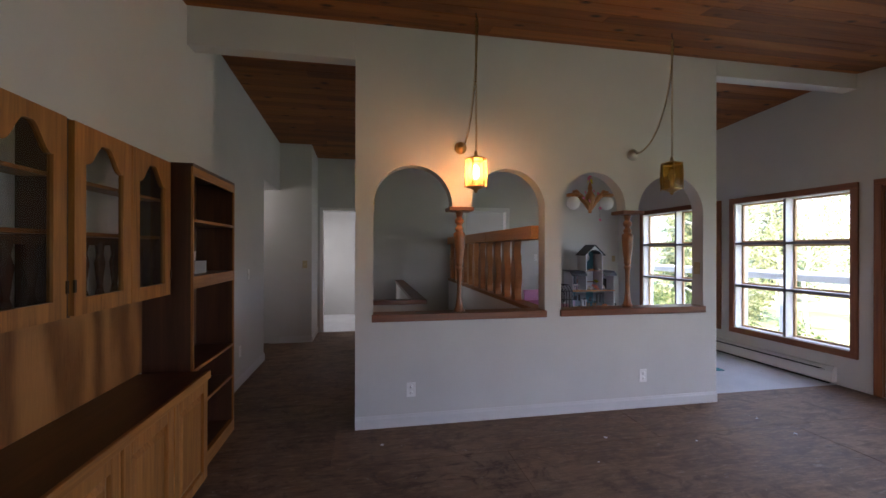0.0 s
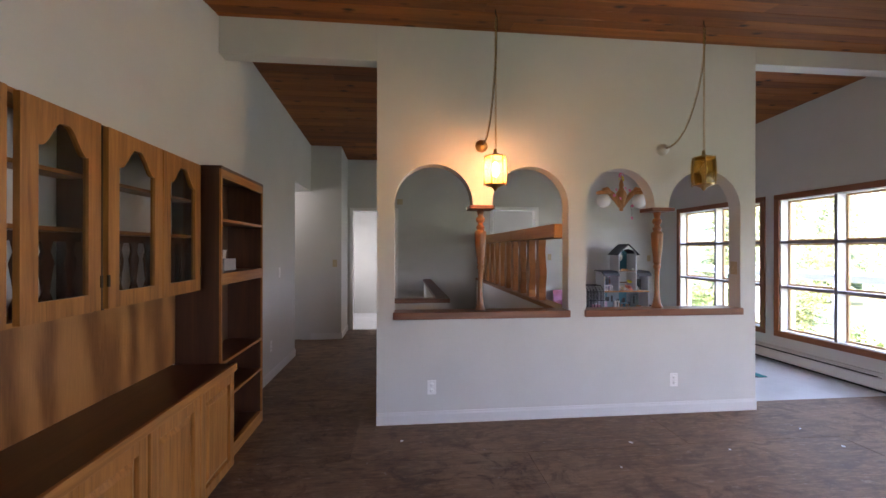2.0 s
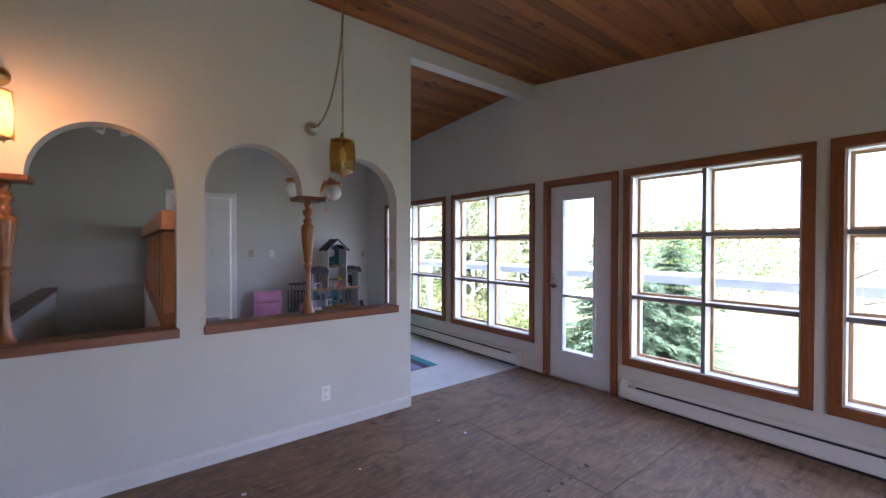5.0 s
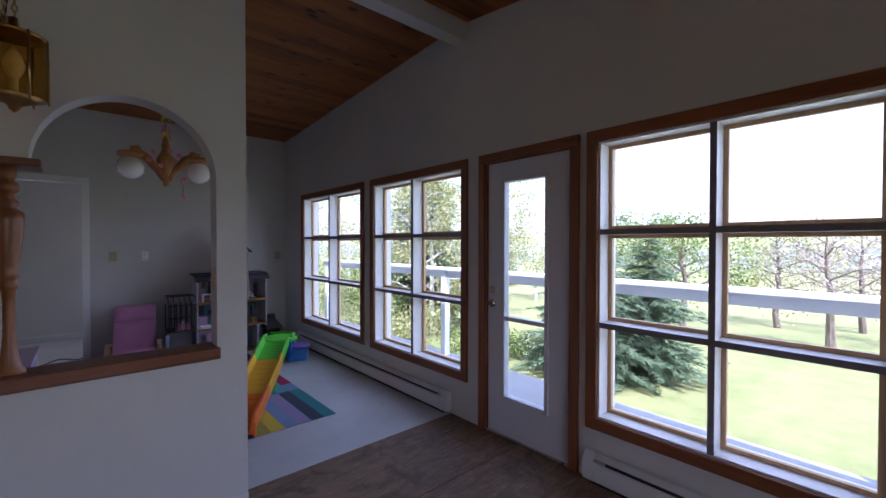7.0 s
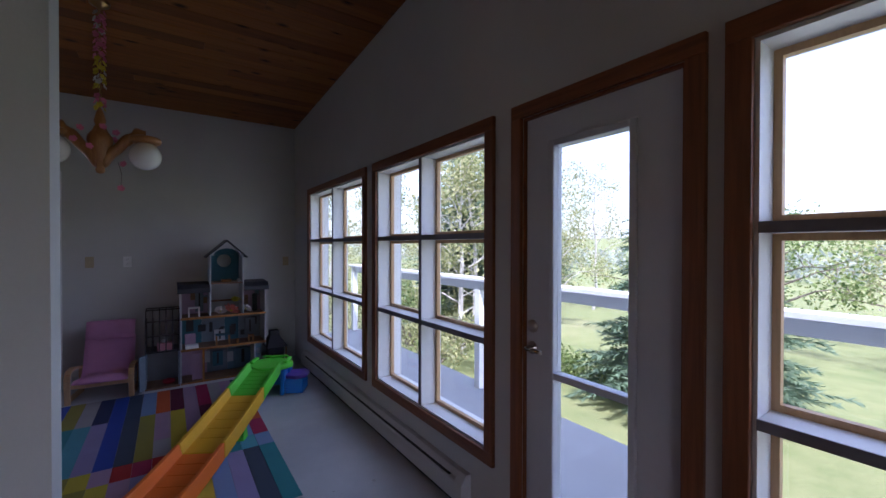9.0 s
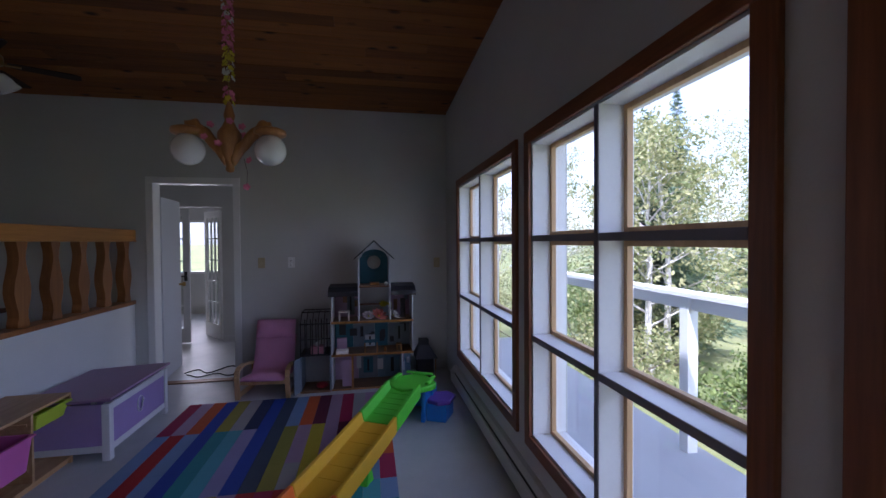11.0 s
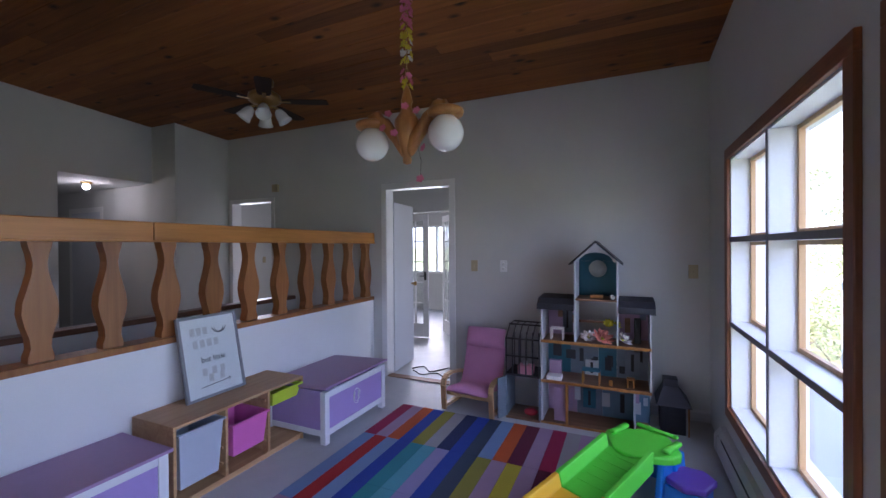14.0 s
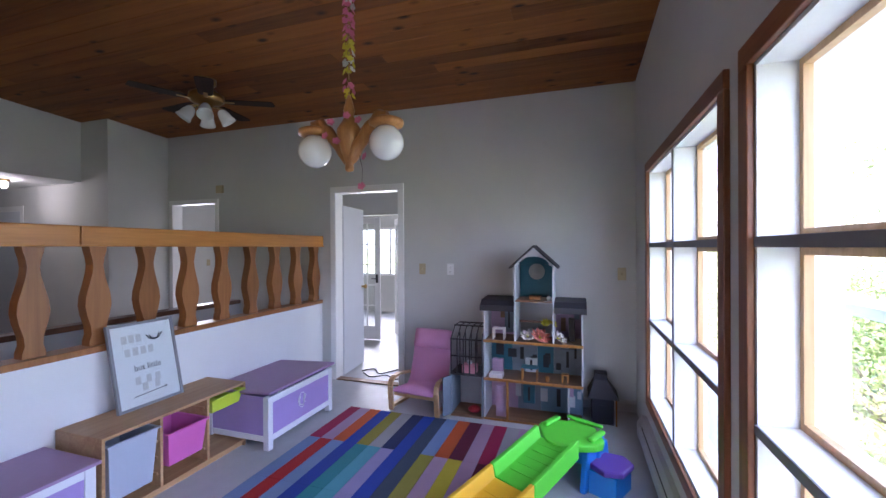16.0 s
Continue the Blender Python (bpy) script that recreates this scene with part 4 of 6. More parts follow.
def balustrade():
    root = thing("balustrade", (2.07, AY + AT, 0.87), "varnished pine balustrade with flat vase-shaped balusters", "balustrade")
    L = NY - AY - AT
    part("bottom_rail", M().box(-0.075, 0, 0, 0.075, L, 0.04), BALW, root, "", 0.006)
    for a, b in ((0, 1.42), (1.424, L)):
        part("handrail", M().box(-0.085, a, 0.655, 0.085, b, 0.78), RAILW, root, "wide flat-topped pine handrail", 0.008)
    part("rail_lip", M().box(-0.092, 0, 0.655, 0.092, L, 0.668), RAILW, root, "", 0.003)
    half = [(0.062, 0), (0.062, 0.03), (0.048, 0.07), (0.052, 0.12), (0.076, 0.19), (0.088, 0.25), (0.082, 0.31), (0.060, 0.38), (0.040, 0.45), (0.034, 0.50), (0.042, 0.55), (0.054, 0.585), (0.060, 0.615)]
    outline = [(-0.84 * r, z + 0.04) for r, z in half] + [(0.84 * r, z + 0.04) for r, z in half[::-1]]
    me = M().prism(outline, 0, -0.036, 0.036).mesh("baluster", BALW)
    for k in range(11):
        ob = part("baluster", me, None, root)
        ob.matrix_local = Matrix.Translation((0.0, L - 0.075 - 0.319 * k, 0.0))


balustrade()
for nm, s, lab in (("wall_guard_south", M().box(0.45, 4.55, -0.02, 1.14, 4.65, 0.86), "low white guard wall round the stairs"),
                   ("wall_guard_west", M().box(1.04, 4.65, -0.02, 1.14, 7.40, 0.86), "low white guard wall beside the stairs")):
    setting(nm, s, WALL, lab, "wall")
gc = thing("guard_cap", (0.45, 4.53, 0.86), "dark stained wooden cap on the low guard wall", "guard cap")
part("cap_board", M().box(0, 0, 0, 0.71, 0.14, 0.045), CAPW, gc, "", 0.005)
part("cap_board", M().box(0.57, 0.144, 0, 0.71, 2.84, 0.045), CAPW, gc, "", 0.005)


# ---- things: play room ----
def chandelier():
    cx, cy = 3.685, 5.65
    root = thing("chandelier", (cx, cy, 1.955), "carved oak chandelier with opal globes and silk flowers", "chandelier")
    body = [(0.006, 0.0), (0.022, 0.006), (0.027, 0.025), (0.022, 0.045), (0.036, 0.07), (0.048, 0.10), (0.056, 0.14), (0.064, 0.18), (0.072, 0.22), (0.070, 0.25), (0.044, 0.29), (0.026, 0.33), (0.034, 0.36), (0.020, 0.42), (0.008, 0.45)]
    part("spindle", M().lathe(body, (0, 0, 0), 20), CHANW, root, "turned oak spindle")
    for sgn, tilt in ((-1, 0.02), (1, -0.02)):
        pts = []
        for k in range(15):
            u = k / 14
            r = 0.02 + 0.235 * u
            z = 0.10 + 0.17 * math.sin(min(1.0, u * 1.25) * math.pi / 2) ** 1.3 + (0.02 if u > 0.7 else 0.0)
            pts.append((sgn * r, tilt * u, z))
        a = M()
        ring = []
        for k, p in enumerate(pts):
            h, w = 0.062 - 0.020 * k / 14 + 0.006 * math.sin(k * 1.3), 0.040
            ring += [(p[0], p[1] - w, p[2] - h * 0.6), (p[0], p[1], p[2] - h), (p[0], p[1] + w, p[2] - h * 0.6), (p[0], p[1] + w, p[2] + h * 0.6), (p[0], p[1], p[2] + h), (p[0], p[1] - w, p[2] + h * 0.6)]
        n = len(pts)
        a.add(ring, [(6 * k + i, 6 * k + (i + 1) % 6, 6 * k + 6 + (i + 1) % 6, 6 * k + 6 + i) for k in range(n - 1) for i in range(6)] + [tuple(range(6)), tuple(range(6 * n - 1, 6 * n - 7, -1))], True)
        arm = part("arm", a, CHANW, root, "carved curling oak arm")
        x = sgn * 0.25
        part("gallery", M().lathe([(0.02, 0.285), (0.07, 0.283), (0.096, 0.272), (0.100, 0.255), (0.094, 0.240), (0.06, 0.232)], (x, tilt, 0), 20), CHANW, arm, "oak globe holder")
        prof = [(0.048, 0.235)]
        for k in range(1, 13):
            an = math.pi * (0.17 + 0.83 * k / 12)
            prof.append((max(0.001, 0.098 * math.sin(an)), 0.145 + 0.098 * math.cos(an)))
        part("globe", M().lathe(prof, (x, tilt, 0), 24), OPAL, arm, "white opal glass globe")
    top = ceil_z(cy) - 1.955
    s = M()
    chain_links(s, [(0, 0, 0.44), (0, 0, top)], 0.02)
    part("chain", s, BRASS, root, "brass chain")
    part("canopy", M().lathe([(0.06, top), (0.055, top - 0.02), (0.02, top - 0.04), (0.006, top - 0.05)], (0, 0, 0), 18), BRASS, root)
    cols = [plain("silk_pink", (0.75, 0.22, 0.36), 0.8), plain("silk_yellow", (0.72, 0.62, 0.04), 0.8), plain("silk_white", (0.75, 0.75, 0.72), 0.8)]

    def flower(at, r, mat, turn):
        f = M()
        for k in range(5):
            an = 2 * math.pi * k / 5
            q = turn @ Matrix.Rotation(an, 3, "Z")
            pet = [(0.0, 0.0, 0.0), (0.35 * r, 0.42 * r, 0.12 * r), (0.9 * r, 0.40 * r, 0.34 * r), (1.08 * r, 0, 0.30 * r), (0.9 * r, -0.40 * r, 0.34 * r), (0.35 * r, -0.42 * r, 0.12 * r)]
            f.add([Vector(at) + q @ Vector(p) for p in pet] + [Vector(at) + q @ (Vector(p) - Vector((0, 0, 0.08 * r))) for p in pet],
                  [(0, 1, 2, 3, 4, 5), (11, 10, 9, 8, 7, 6)], True)
        f.ball(at, r * 0.22, 6)
        return part("silk_flower", f, mat, root, "small silk blossom")

    order = [0, 0, 2, 2, 1, 1, 0, 2, 1, 1, 2, 2, 0, 0, 1, 2, 0, 0]
    n = 56
    for k in range(n):
        z = 0.44 + (top - 0.50) * k / n
        group = (z - 0.44) / (top - 0.50)
        col = 1 if group < 0.04 else 0 if group < 0.13 else (2 if k % 2 else 1) if group < 0.40 else 1 if group < 0.5 else 0 if group < 0.78 else (0 if k % 3 else 2)
        if 0.13 < group < 0.20:
            continue
        an = k * 2.4
        turn = Euler((1.2, 0, an + 1.57)).to_matrix()
        flower((0.024 * math.cos(an), 0.024 * math.sin(an), z), 0.020, cols[col], turn)
    for at in ((-0.10, -0.04, 0.29), (0.09, -0.05, 0.28), (-0.05, -0.06, 0.17), (0.13, -0.05, 0.07), (0.02, -0.06, 0.31), (-0.13, -0.05, 0.21), (0.07, 0.05, 0.25)):
        flower(at, 0.022, cols[0], Euler((1.3, 0, random.uniform(-0.8, 0.8))).to_matrix())
    part("loose_thread", M().tube([(0.10, -0.06, 0.08), (0.12, -0.06, 0.0), (0.115, -0.06, -0.09)], 0.0015, 4), IRONB, root)
    flower((0.115, -0.062, -0.10), 0.022, cols[0], Euler((1.3, 0, 0.2)).to_matrix())


chandelier()


def ceiling_fan():
    x, y = 1.70, 6.44
    z = ceil_z(y) - 0.045
    root = thing("ceiling_fan", (x, y, z), "dark-bladed brass ceiling fan with white tulip glass shades", "ceiling fan")
    part("canopy", M().lathe([(0.085, 0.045), (0.082, 0.0), (0.05, -0.03), (0.03, -0.08)], (0, 0, 0), 20), BRASS, root, "brass canopy")
    part("motor", M().lathe([(0.03, -0.06), (0.10, -0.07), (0.145, -0.10), (0.15, -0.15), (0.11, -0.18), (0.06, -0.19), (0.045, -0.22), (0.03, -0.24)], (0, 0, 0), 24), BRASS, root, "brass motor housing")
    for k in range(5):
        a = 2 * math.pi * k / 5 + 0.5
        q = Matrix.Rotation(a, 4, "Z")
        bl = M().prism([(0.17, -0.045), (0.22, -0.06), (0.56, -0.07), (0.59, -0.05), (0.59, 0.05), (0.56, 0.07), (0.22, 0.06), (0.17, 0.045)], 2, -0.158, -0.152)
        b = part("blade", bl, FANB, root, "dark wooden blade", 0.0, q)
        part("blade_iron", M().box(0.10, -0.016, -0.163, 0.24, 0.016, -0.158), BRASS, b)
    for k in range(4):
        a = math.pi / 4 + math.pi * k / 2
        arm = part("light_arm", M().tube([(0.03, 0, -0.21), (0.08, 0, -0.205), (0.11, 0, -0.225)], 0.008, 8), BRASS, root, "brass light arm", 0.0, Matrix.Rotation(a, 4, "Z"))
        tulip = M().lathe([(0.018, 0.0), (0.038, 0.016), (0.054, 0.060), (0.058, 0.100), (0.070, 0.135), (0.066, 0.135), (0.053, 0.100), (0.046, 0.060), (0.015, 0.010)], (0.11, 0, -0.225), 16, pose(0, 0, 0, 0, 145, 0).to_3x3())
        part("shade", tulip, OPAL, arm, "white tulip glass shade")


ceiling_fan()


def toy_box(m, label, open_by, D, W):
    root = thing("toy_chest", m, label, "toy chest", "lilac toy chests")
    H = 0.395
    for x, y in ((0, 0), (D - 0.05, 0), (0, W - 0.05), (D - 0.05, W - 0.05)):
        part("leg", M().box(x, y, 0, x + 0.05, y + 0.05, H), WHITEB, root, "white painted corner post", 0.003)
    for x in (0.004, D - 0.024):
        part("rail", M().box(x, 0.05, 0.06, x + 0.02, W - 0.05, 0.105), WHITEB, root, "white rail", 0.003)
        part("rail", M().box(x, 0.05, H - 0.05, x + 0.02, W - 0.05, H), WHITEB, root, "white rail", 0.003)
        part("panel", M().box(x + 0.004, 0.05, 0.105, x + 0.014, W - 0.05, H - 0.05), LILAC, root, "lilac panel")
    for y in (0.004, W - 0.024):
        part("rail", M().box(0.05, y, 0.06, D - 0.05, y + 0.02, 0.105), WHITEB, root, "white rail", 0.003)
        part("panel", M().box(0.05, y + 0.004, 0.105, D - 0.05, y + 0.014, H), LILAC, root, "lilac panel")
    part("base", M().box(0.02, 0.02, 0.055, D - 0.02, W - 0.02, 0.065), WHITEB, root)
    lid = part("lid", M().box(0, -0.015, 0, D + 0.02, W + 0.015, 0.018), LILACTOP, root, "mauve lid", 0.004, Matrix.Translation((0, 0, H + 0.002)) @ pose(0, 0, 0, 0, -open_by, 0))
    s = M()
    cx, cz = W / 2, (H + 0.06) / 2 + 0.02
    for r, n0, n1 in ((0.055, 0, 15), (0.04, 6, 20), (0.028, 2, 14)):
        pts = [(D - 0.002, cx + r * math.cos(k * 0.38) * 0.8 + 0.02 * (n0 % 3 - 1), cz + r * math.sin(k * 0.38) * 1.1) for k in range(n0, n1)]
        s.tube(pts, 0.003, 5)
    part("monogram", s, WHITEB, root, "pale curling painted letter")


toy_box((2.18, 6.0, 0), "lilac and white wooden toy chest with its lid ajar", 2.5, 0.595, 0.825)
toy_box((2.14, 4.16, 0), "lilac and white wooden toy chest by the half wall, closed", 0.0, 0.45, 0.82)


def bin_shape(w, d, h, taper=0.86):
    """An open tapered tub with a rolled rim, width along y."""
    s = M()
    t = 0.004
    lo, hi = [(-d / 2 * taper, -w / 2 * taper), (d / 2 * taper, -w / 2 * taper), (d / 2 * taper, w / 2 * taper), (-d / 2 * taper, w / 2 * taper)], [(-d / 2, -w / 2), (d / 2, -w / 2), (d / 2, w / 2), (-d / 2, w / 2)]
    v = [(x, y, 0) for x, y in lo] + [(x, y, h) for x, y in hi] + [(x * 0.95, y * 0.95, h) for x, y in hi] + [(x * 0.95, y * 0.95, t) for x, y in lo]
    f = [(3, 2, 1, 0)] + [(i, (i + 1) % 4, (i + 1) % 4 + 4, i + 4) for i in range(4)] + [(i + 4, (i + 1) % 4 + 4, (i + 1) % 4 + 8, i + 8) for i in range(4)]
    f += [(i + 8, (i + 1) % 4 + 8, (i + 1) % 4 + 12, i + 12) for i in range(4)] + [(12, 13, 14, 15)]
    s.add(v, f)
    r = 0.012
    s.box(-d / 2 - r, -w / 2 - r, h - 0.012, d / 2 + r, -w / 2, h).box(-d / 2 - r, w / 2, h - 0.012, d / 2 + r, w / 2 + r, h)
    s.box(-d / 2 - r, -w / 2, h - 0.012, -d / 2, w / 2, h).box(d / 2, -w / 2, h - 0.012, d / 2 + r, w / 2, h)
    return s


def toy_shelf():
    x0, y0, D, W, H = 2.14, 5.045, 0.385, 0.995, 0.485
    root = thing("toy_storage", (x0, y0, 0), "low pine toy storage unit with slots for plastic tubs", "storage unit")
    t = 0.018
    part("top", M().box(0, 0, H - t, D, W, H), BIRCH, root, "pine top", 0.003)
    part("bottom", M().box(0, t, 0.03, D, W - t, 0.03 + t), BIRCH, root)
    part("plinth", M().box(0.02, t, 0, D - 0.02, W - t, 0.03), BIRCH, root)
    ys = [0, W / 3 - t / 2, 2 * W / 3 - t / 2, W - t]
    for k, y in enumerate(ys):
        z0 = 0.0 if k in (0, 3) else 0.03 + t
        u = part("upright", M().box(0, y, z0, D, y + t, H - t), BIRCH, root, "", 0.002)
        for side in (-1, 1):
            if (k == 0 and side < 0) or (k == 3 and side > 0):
                continue
            for z in (0.12, 0.22, 0.32, 0.40):
                a, b = (y + t, y + t + 0.010) if side > 0 else (y - 0.010, y)
                part("runner", M().box(0.02, a, z, D - 0.02, b, z + 0.014), BIRCH, u)
    part("back", M().box(0, t, 0.03 + t, 0.004, W - t, H - t), PAPER, root)
    w = W / 3 - t - 0.022
    for k, (mat, h, zt, out, lab) in enumerate(((GREYBIN, 0.33, 0.414, 0.02, "deep pale grey plastic tub in the storage unit"), (PINKBIN, 0.215, 0.345, 0.045, "pink plastic tub pulled out of the storage unit"), (LIMEBIN, 0.10, 0.434, 0.03, "shallow lime plastic tub in the storage unit"))):
        yc = ys[k] + t + (W / 3 - t) / 2
        b = thing("plastic_tub", (x0 + D / 2 + out, y0 + yc, zt - h + 0.012), lab, "tub", "plastic tubs")
        part("tub", bin_shape(w - 0.015, D - 0.05, h), mat, b, "", 0.003)


toy_shelf()


def text_mesh(words, size, material, parent, m):
    cu = bpy.data.curves.new("words", "FONT")
    cu.body, cu.size, cu.extrude, cu.align_x = words, size, 0.0006, "CENTER"
    tmp = bpy.data.objects.new("words", cu)
    scene.collection.objects.link(tmp)
    dg = bpy.context.evaluated_depsgraph_get()
    me = bpy.data.meshes.new_from_object(tmp.evaluated_get(dg))
    bpy.data.objects.remove(tmp)
    me.materials.clear()
    me.materials.append(material)
    ob = new("lettering", me)
    ob.parent = parent
    ob.matrix_local = m
    return ob


def framed_print():
    W, H = 0.43, 0.55
    lean = math.degrees(math.asin(0.115 / H))
    m = pose(2.28, 5.50, 0.485, 0, 0, 90) @ pose(0, 0, 0, -lean, 0, 0)
    root = thing("framed_print", m, "grey-framed nursery print leaning on the half wall", "picture")
    for a, b, c, d in ((-W / 2, -W / 2 + 0.018, 0, H), (W / 2 - 0.018, W / 2, 0, H)):
        part("frame_side", M().box(a, -0.014, c, b, 0.012, d), GREYF, root, "grey frame moulding", 0.002)
    for c, d in ((0, 0.018), (H - 0.018, H)):
        part("frame_rail", M().box(-W / 2 + 0.018, -0.014, c, W / 2 - 0.018, 0.012, d), GREYF, root, "grey frame moulding", 0.002)
    sheet = part("sheet", M().box(-W / 2 + 0.018, -0.004, 0.018, W / 2 - 0.018, 0.004, H - 0.018), PAPER, root, "white printed sheet")
    up = pose(0, -0.006, 0, 90, 0, 0)
    text_mesh("but little", 0.052, INK, sheet, Matrix.Translation((0.0, -0.006, 0.235)) @ up)
    s = M()
    for z, xs in ((0.42, (-0.12, -0.075, -0.03)), (0.335, (-0.11, -0.06, -0.01, 0.04)), (0.145, (-0.07, 0.0, 0.06)), (0.10, (-0.03, 0.05))):
        for x in xs:
            s.box(x - 0.016, -0.0062, z, x + 0.016, -0.004, z + 0.05)
    part("pale_letters", s, INKPALE, sheet, "pale unreadable lettering")
    w = M()
    for sg in (-1, 1):
        w.tube([(0.075, -0.006, 0.42), (0.075 + sg * 0.03, -0.006, 0.425), (0.075 + sg * 0.055, -0.006, 0.455)], [0.006, 0.004, 0.002], 5)
        w.tube([(0.075 + sg * 0.02, -0.006, 0.425), (0.075 + sg * 0.035, -0.006, 0.455)], [0.003, 0.002], 5)
    part("antlers", w, INK, sheet, "small dark drawing")
    a = M().tube([(-0.11, -0.006, 0.075), (0.11, -0.006, 0.088)], 0.0022, 5)
    a.tube([(0.095, -0.006, 0.097), (0.11, -0.006, 0.088), (0.097, -0.006, 0.077)], 0.0022, 5)
    part("arrow", a, INK, sheet, "thin dark arrow")
    g = part("pane", M().box(-W / 2 + 0.018, -0.011, 0.018, W / 2 - 0.018, -0.009, H - 0.018), GLASS, root, "clear pane")
    g.visible_shadow = False


framed_print()


def child_chair():
    m = pose(3.535, 6.95, 0, 0, 0, -6)
    root = thing("child_armchair", m, "small bentwood armchair with a pink padded cushion", "armchair")
    for sg in (-1, 1):
        x = sg * 0.235
        pts = [(x, 0.02, 0.0), (x, 0.0, 0.22), (x, 0.015, 0.27), (x, 0.06, 0.295), (x, 0.16, 0.30), (x, 0.32, 0.27), (x, 0.42, 0.25)]
        s = M()
        for p, q in zip(pts, pts[1:]):
            d = (Vector(q) - Vector(p)).normalized()
            n = Vector((0, -d.z, d.y)) * 0.011
            s.prism([(p[1] - n.y, p[2] - n.z), (q[1] - n.y, q[2] - n.z), (q[1] + n.y, q[2] + n.z), (p[1] + n.y, p[2] + n.z)], 0, x - 0.022, x + 0.022)
        part("arm", s, BENT, root, "bent birch arm and leg")
        part("runner", M().prism([(0.02, 0.02), (0.42, 0.0), (0.44, 0.02), (0.44, 0.25), (0.415, 0.25), (0.415, 0.03), (0.03, 0.045)], 0, x - 0.02, x + 0.02), BENT, root, "birch side frame")
    part("crossbar", M().box(-0.215, 0.03, 0.135, 0.215, 0.05, 0.175), BENT, root, "birch crossbar")

    def cushion(prof, x0, x1, thick):
        """A padded sheet through (y, z) points with rounded sides."""
        s, n = M(), 9
        rows = []
        for i, p in enumerate(prof):
            q, r = prof[min(i + 1, len(prof) - 1)], prof[max(i - 1, 0)]
            d = Vector((q[0] - r[0], q[1] - r[1])).normalized()
            nor = Vector((-d.y, d.x))
            top, bot = [], []
            for k in range(n):
                u = -1 + 2 * k / (n - 1)
                puff = thick * (1 - abs(u) ** 4) * (0.55 if i in (0, len(prof) - 1) else 1.0) * (1 + 0.18 * math.sin(i * 2.1 + k * 0.9))
                x = x0 + (x1 - x0) * k / (n - 1)
                top.append((x, p[0] + nor.x * puff, p[1] + nor.y * puff))
                bot.append((x, p[0] - nor.x * puff * 0.4, p[1] - nor.y * puff * 0.4))
            rows.append(top + bot[::-1])
        w = 2 * n
        v = [p for row in rows for p in row]
        f = [(i * w + k, i * w + (k + 1) % w, (i + 1) * w + (k + 1) % w, (i + 1) * w + k) for i in range(len(rows) - 1) for k in range(w)]
        f += [tuple(range(w)), tuple((len(rows) - 1) * w + k for k in range(w))[::-1]]
        return s.add(v, f, True)

    part("seat_cushion", cushion([(-0.01, 0.185), (0.04, 0.205), (0.12, 0.195), (0.20, 0.18), (0.27, 0.175), (0.31, 0.20), (0.345, 0.27), (0.375, 0.35), (0.405, 0.44), (0.43, 0.53)], -0.205, 0.205, 0.035), PINKC, root, "quilted pink cushion")
    part("head_pillow", cushion([(0.40, 0.51), (0.41, 0.56), (0.425, 0.61), (0.445, 0.665), (0.455, 0.685)], -0.20, 0.20, 0.045), PINKC, root, "pink head pillow")


child_chair()

DH_W = plain("dollhouse_white", (0.52, 0.52, 0.54), 0.5)
DH_R = plain("dollhouse_dark_roof", (0.022, 0.02, 0.025), 0.6)
DH_F = wood("dollhouse_floor", (0.16, 0.075, 0.035), (0.30, 0.16, 0.08), 0, 0.5)
DH_TEAL = plain("teal_print", (0.03, 0.13, 0.18), 0.6, vary=0.2, grain=30)
DH_PINK = plain("pink_print", (0.40, 0.26, 0.36), 0.6, vary=0.15, grain=30)
DH_GREY = plain("grey_print", (0.17, 0.20, 0.24), 0.6, vary=0.2, grain=30)
DH_BLUE = plain("pale_blue_print", (0.13, 0.22, 0.29), 0.6, vary=0.2, grain=25)
CORAL = plain("coral_petals", (0.78, 0.26, 0.20), 0.7, vary=0.2)
CREAM = plain("cream_petals", (0.76, 0.68, 0.66), 0.7, vary=0.1)
YELF = plain("yellow_petals", (0.68, 0.62, 0.03), 0.7, vary=0.2)


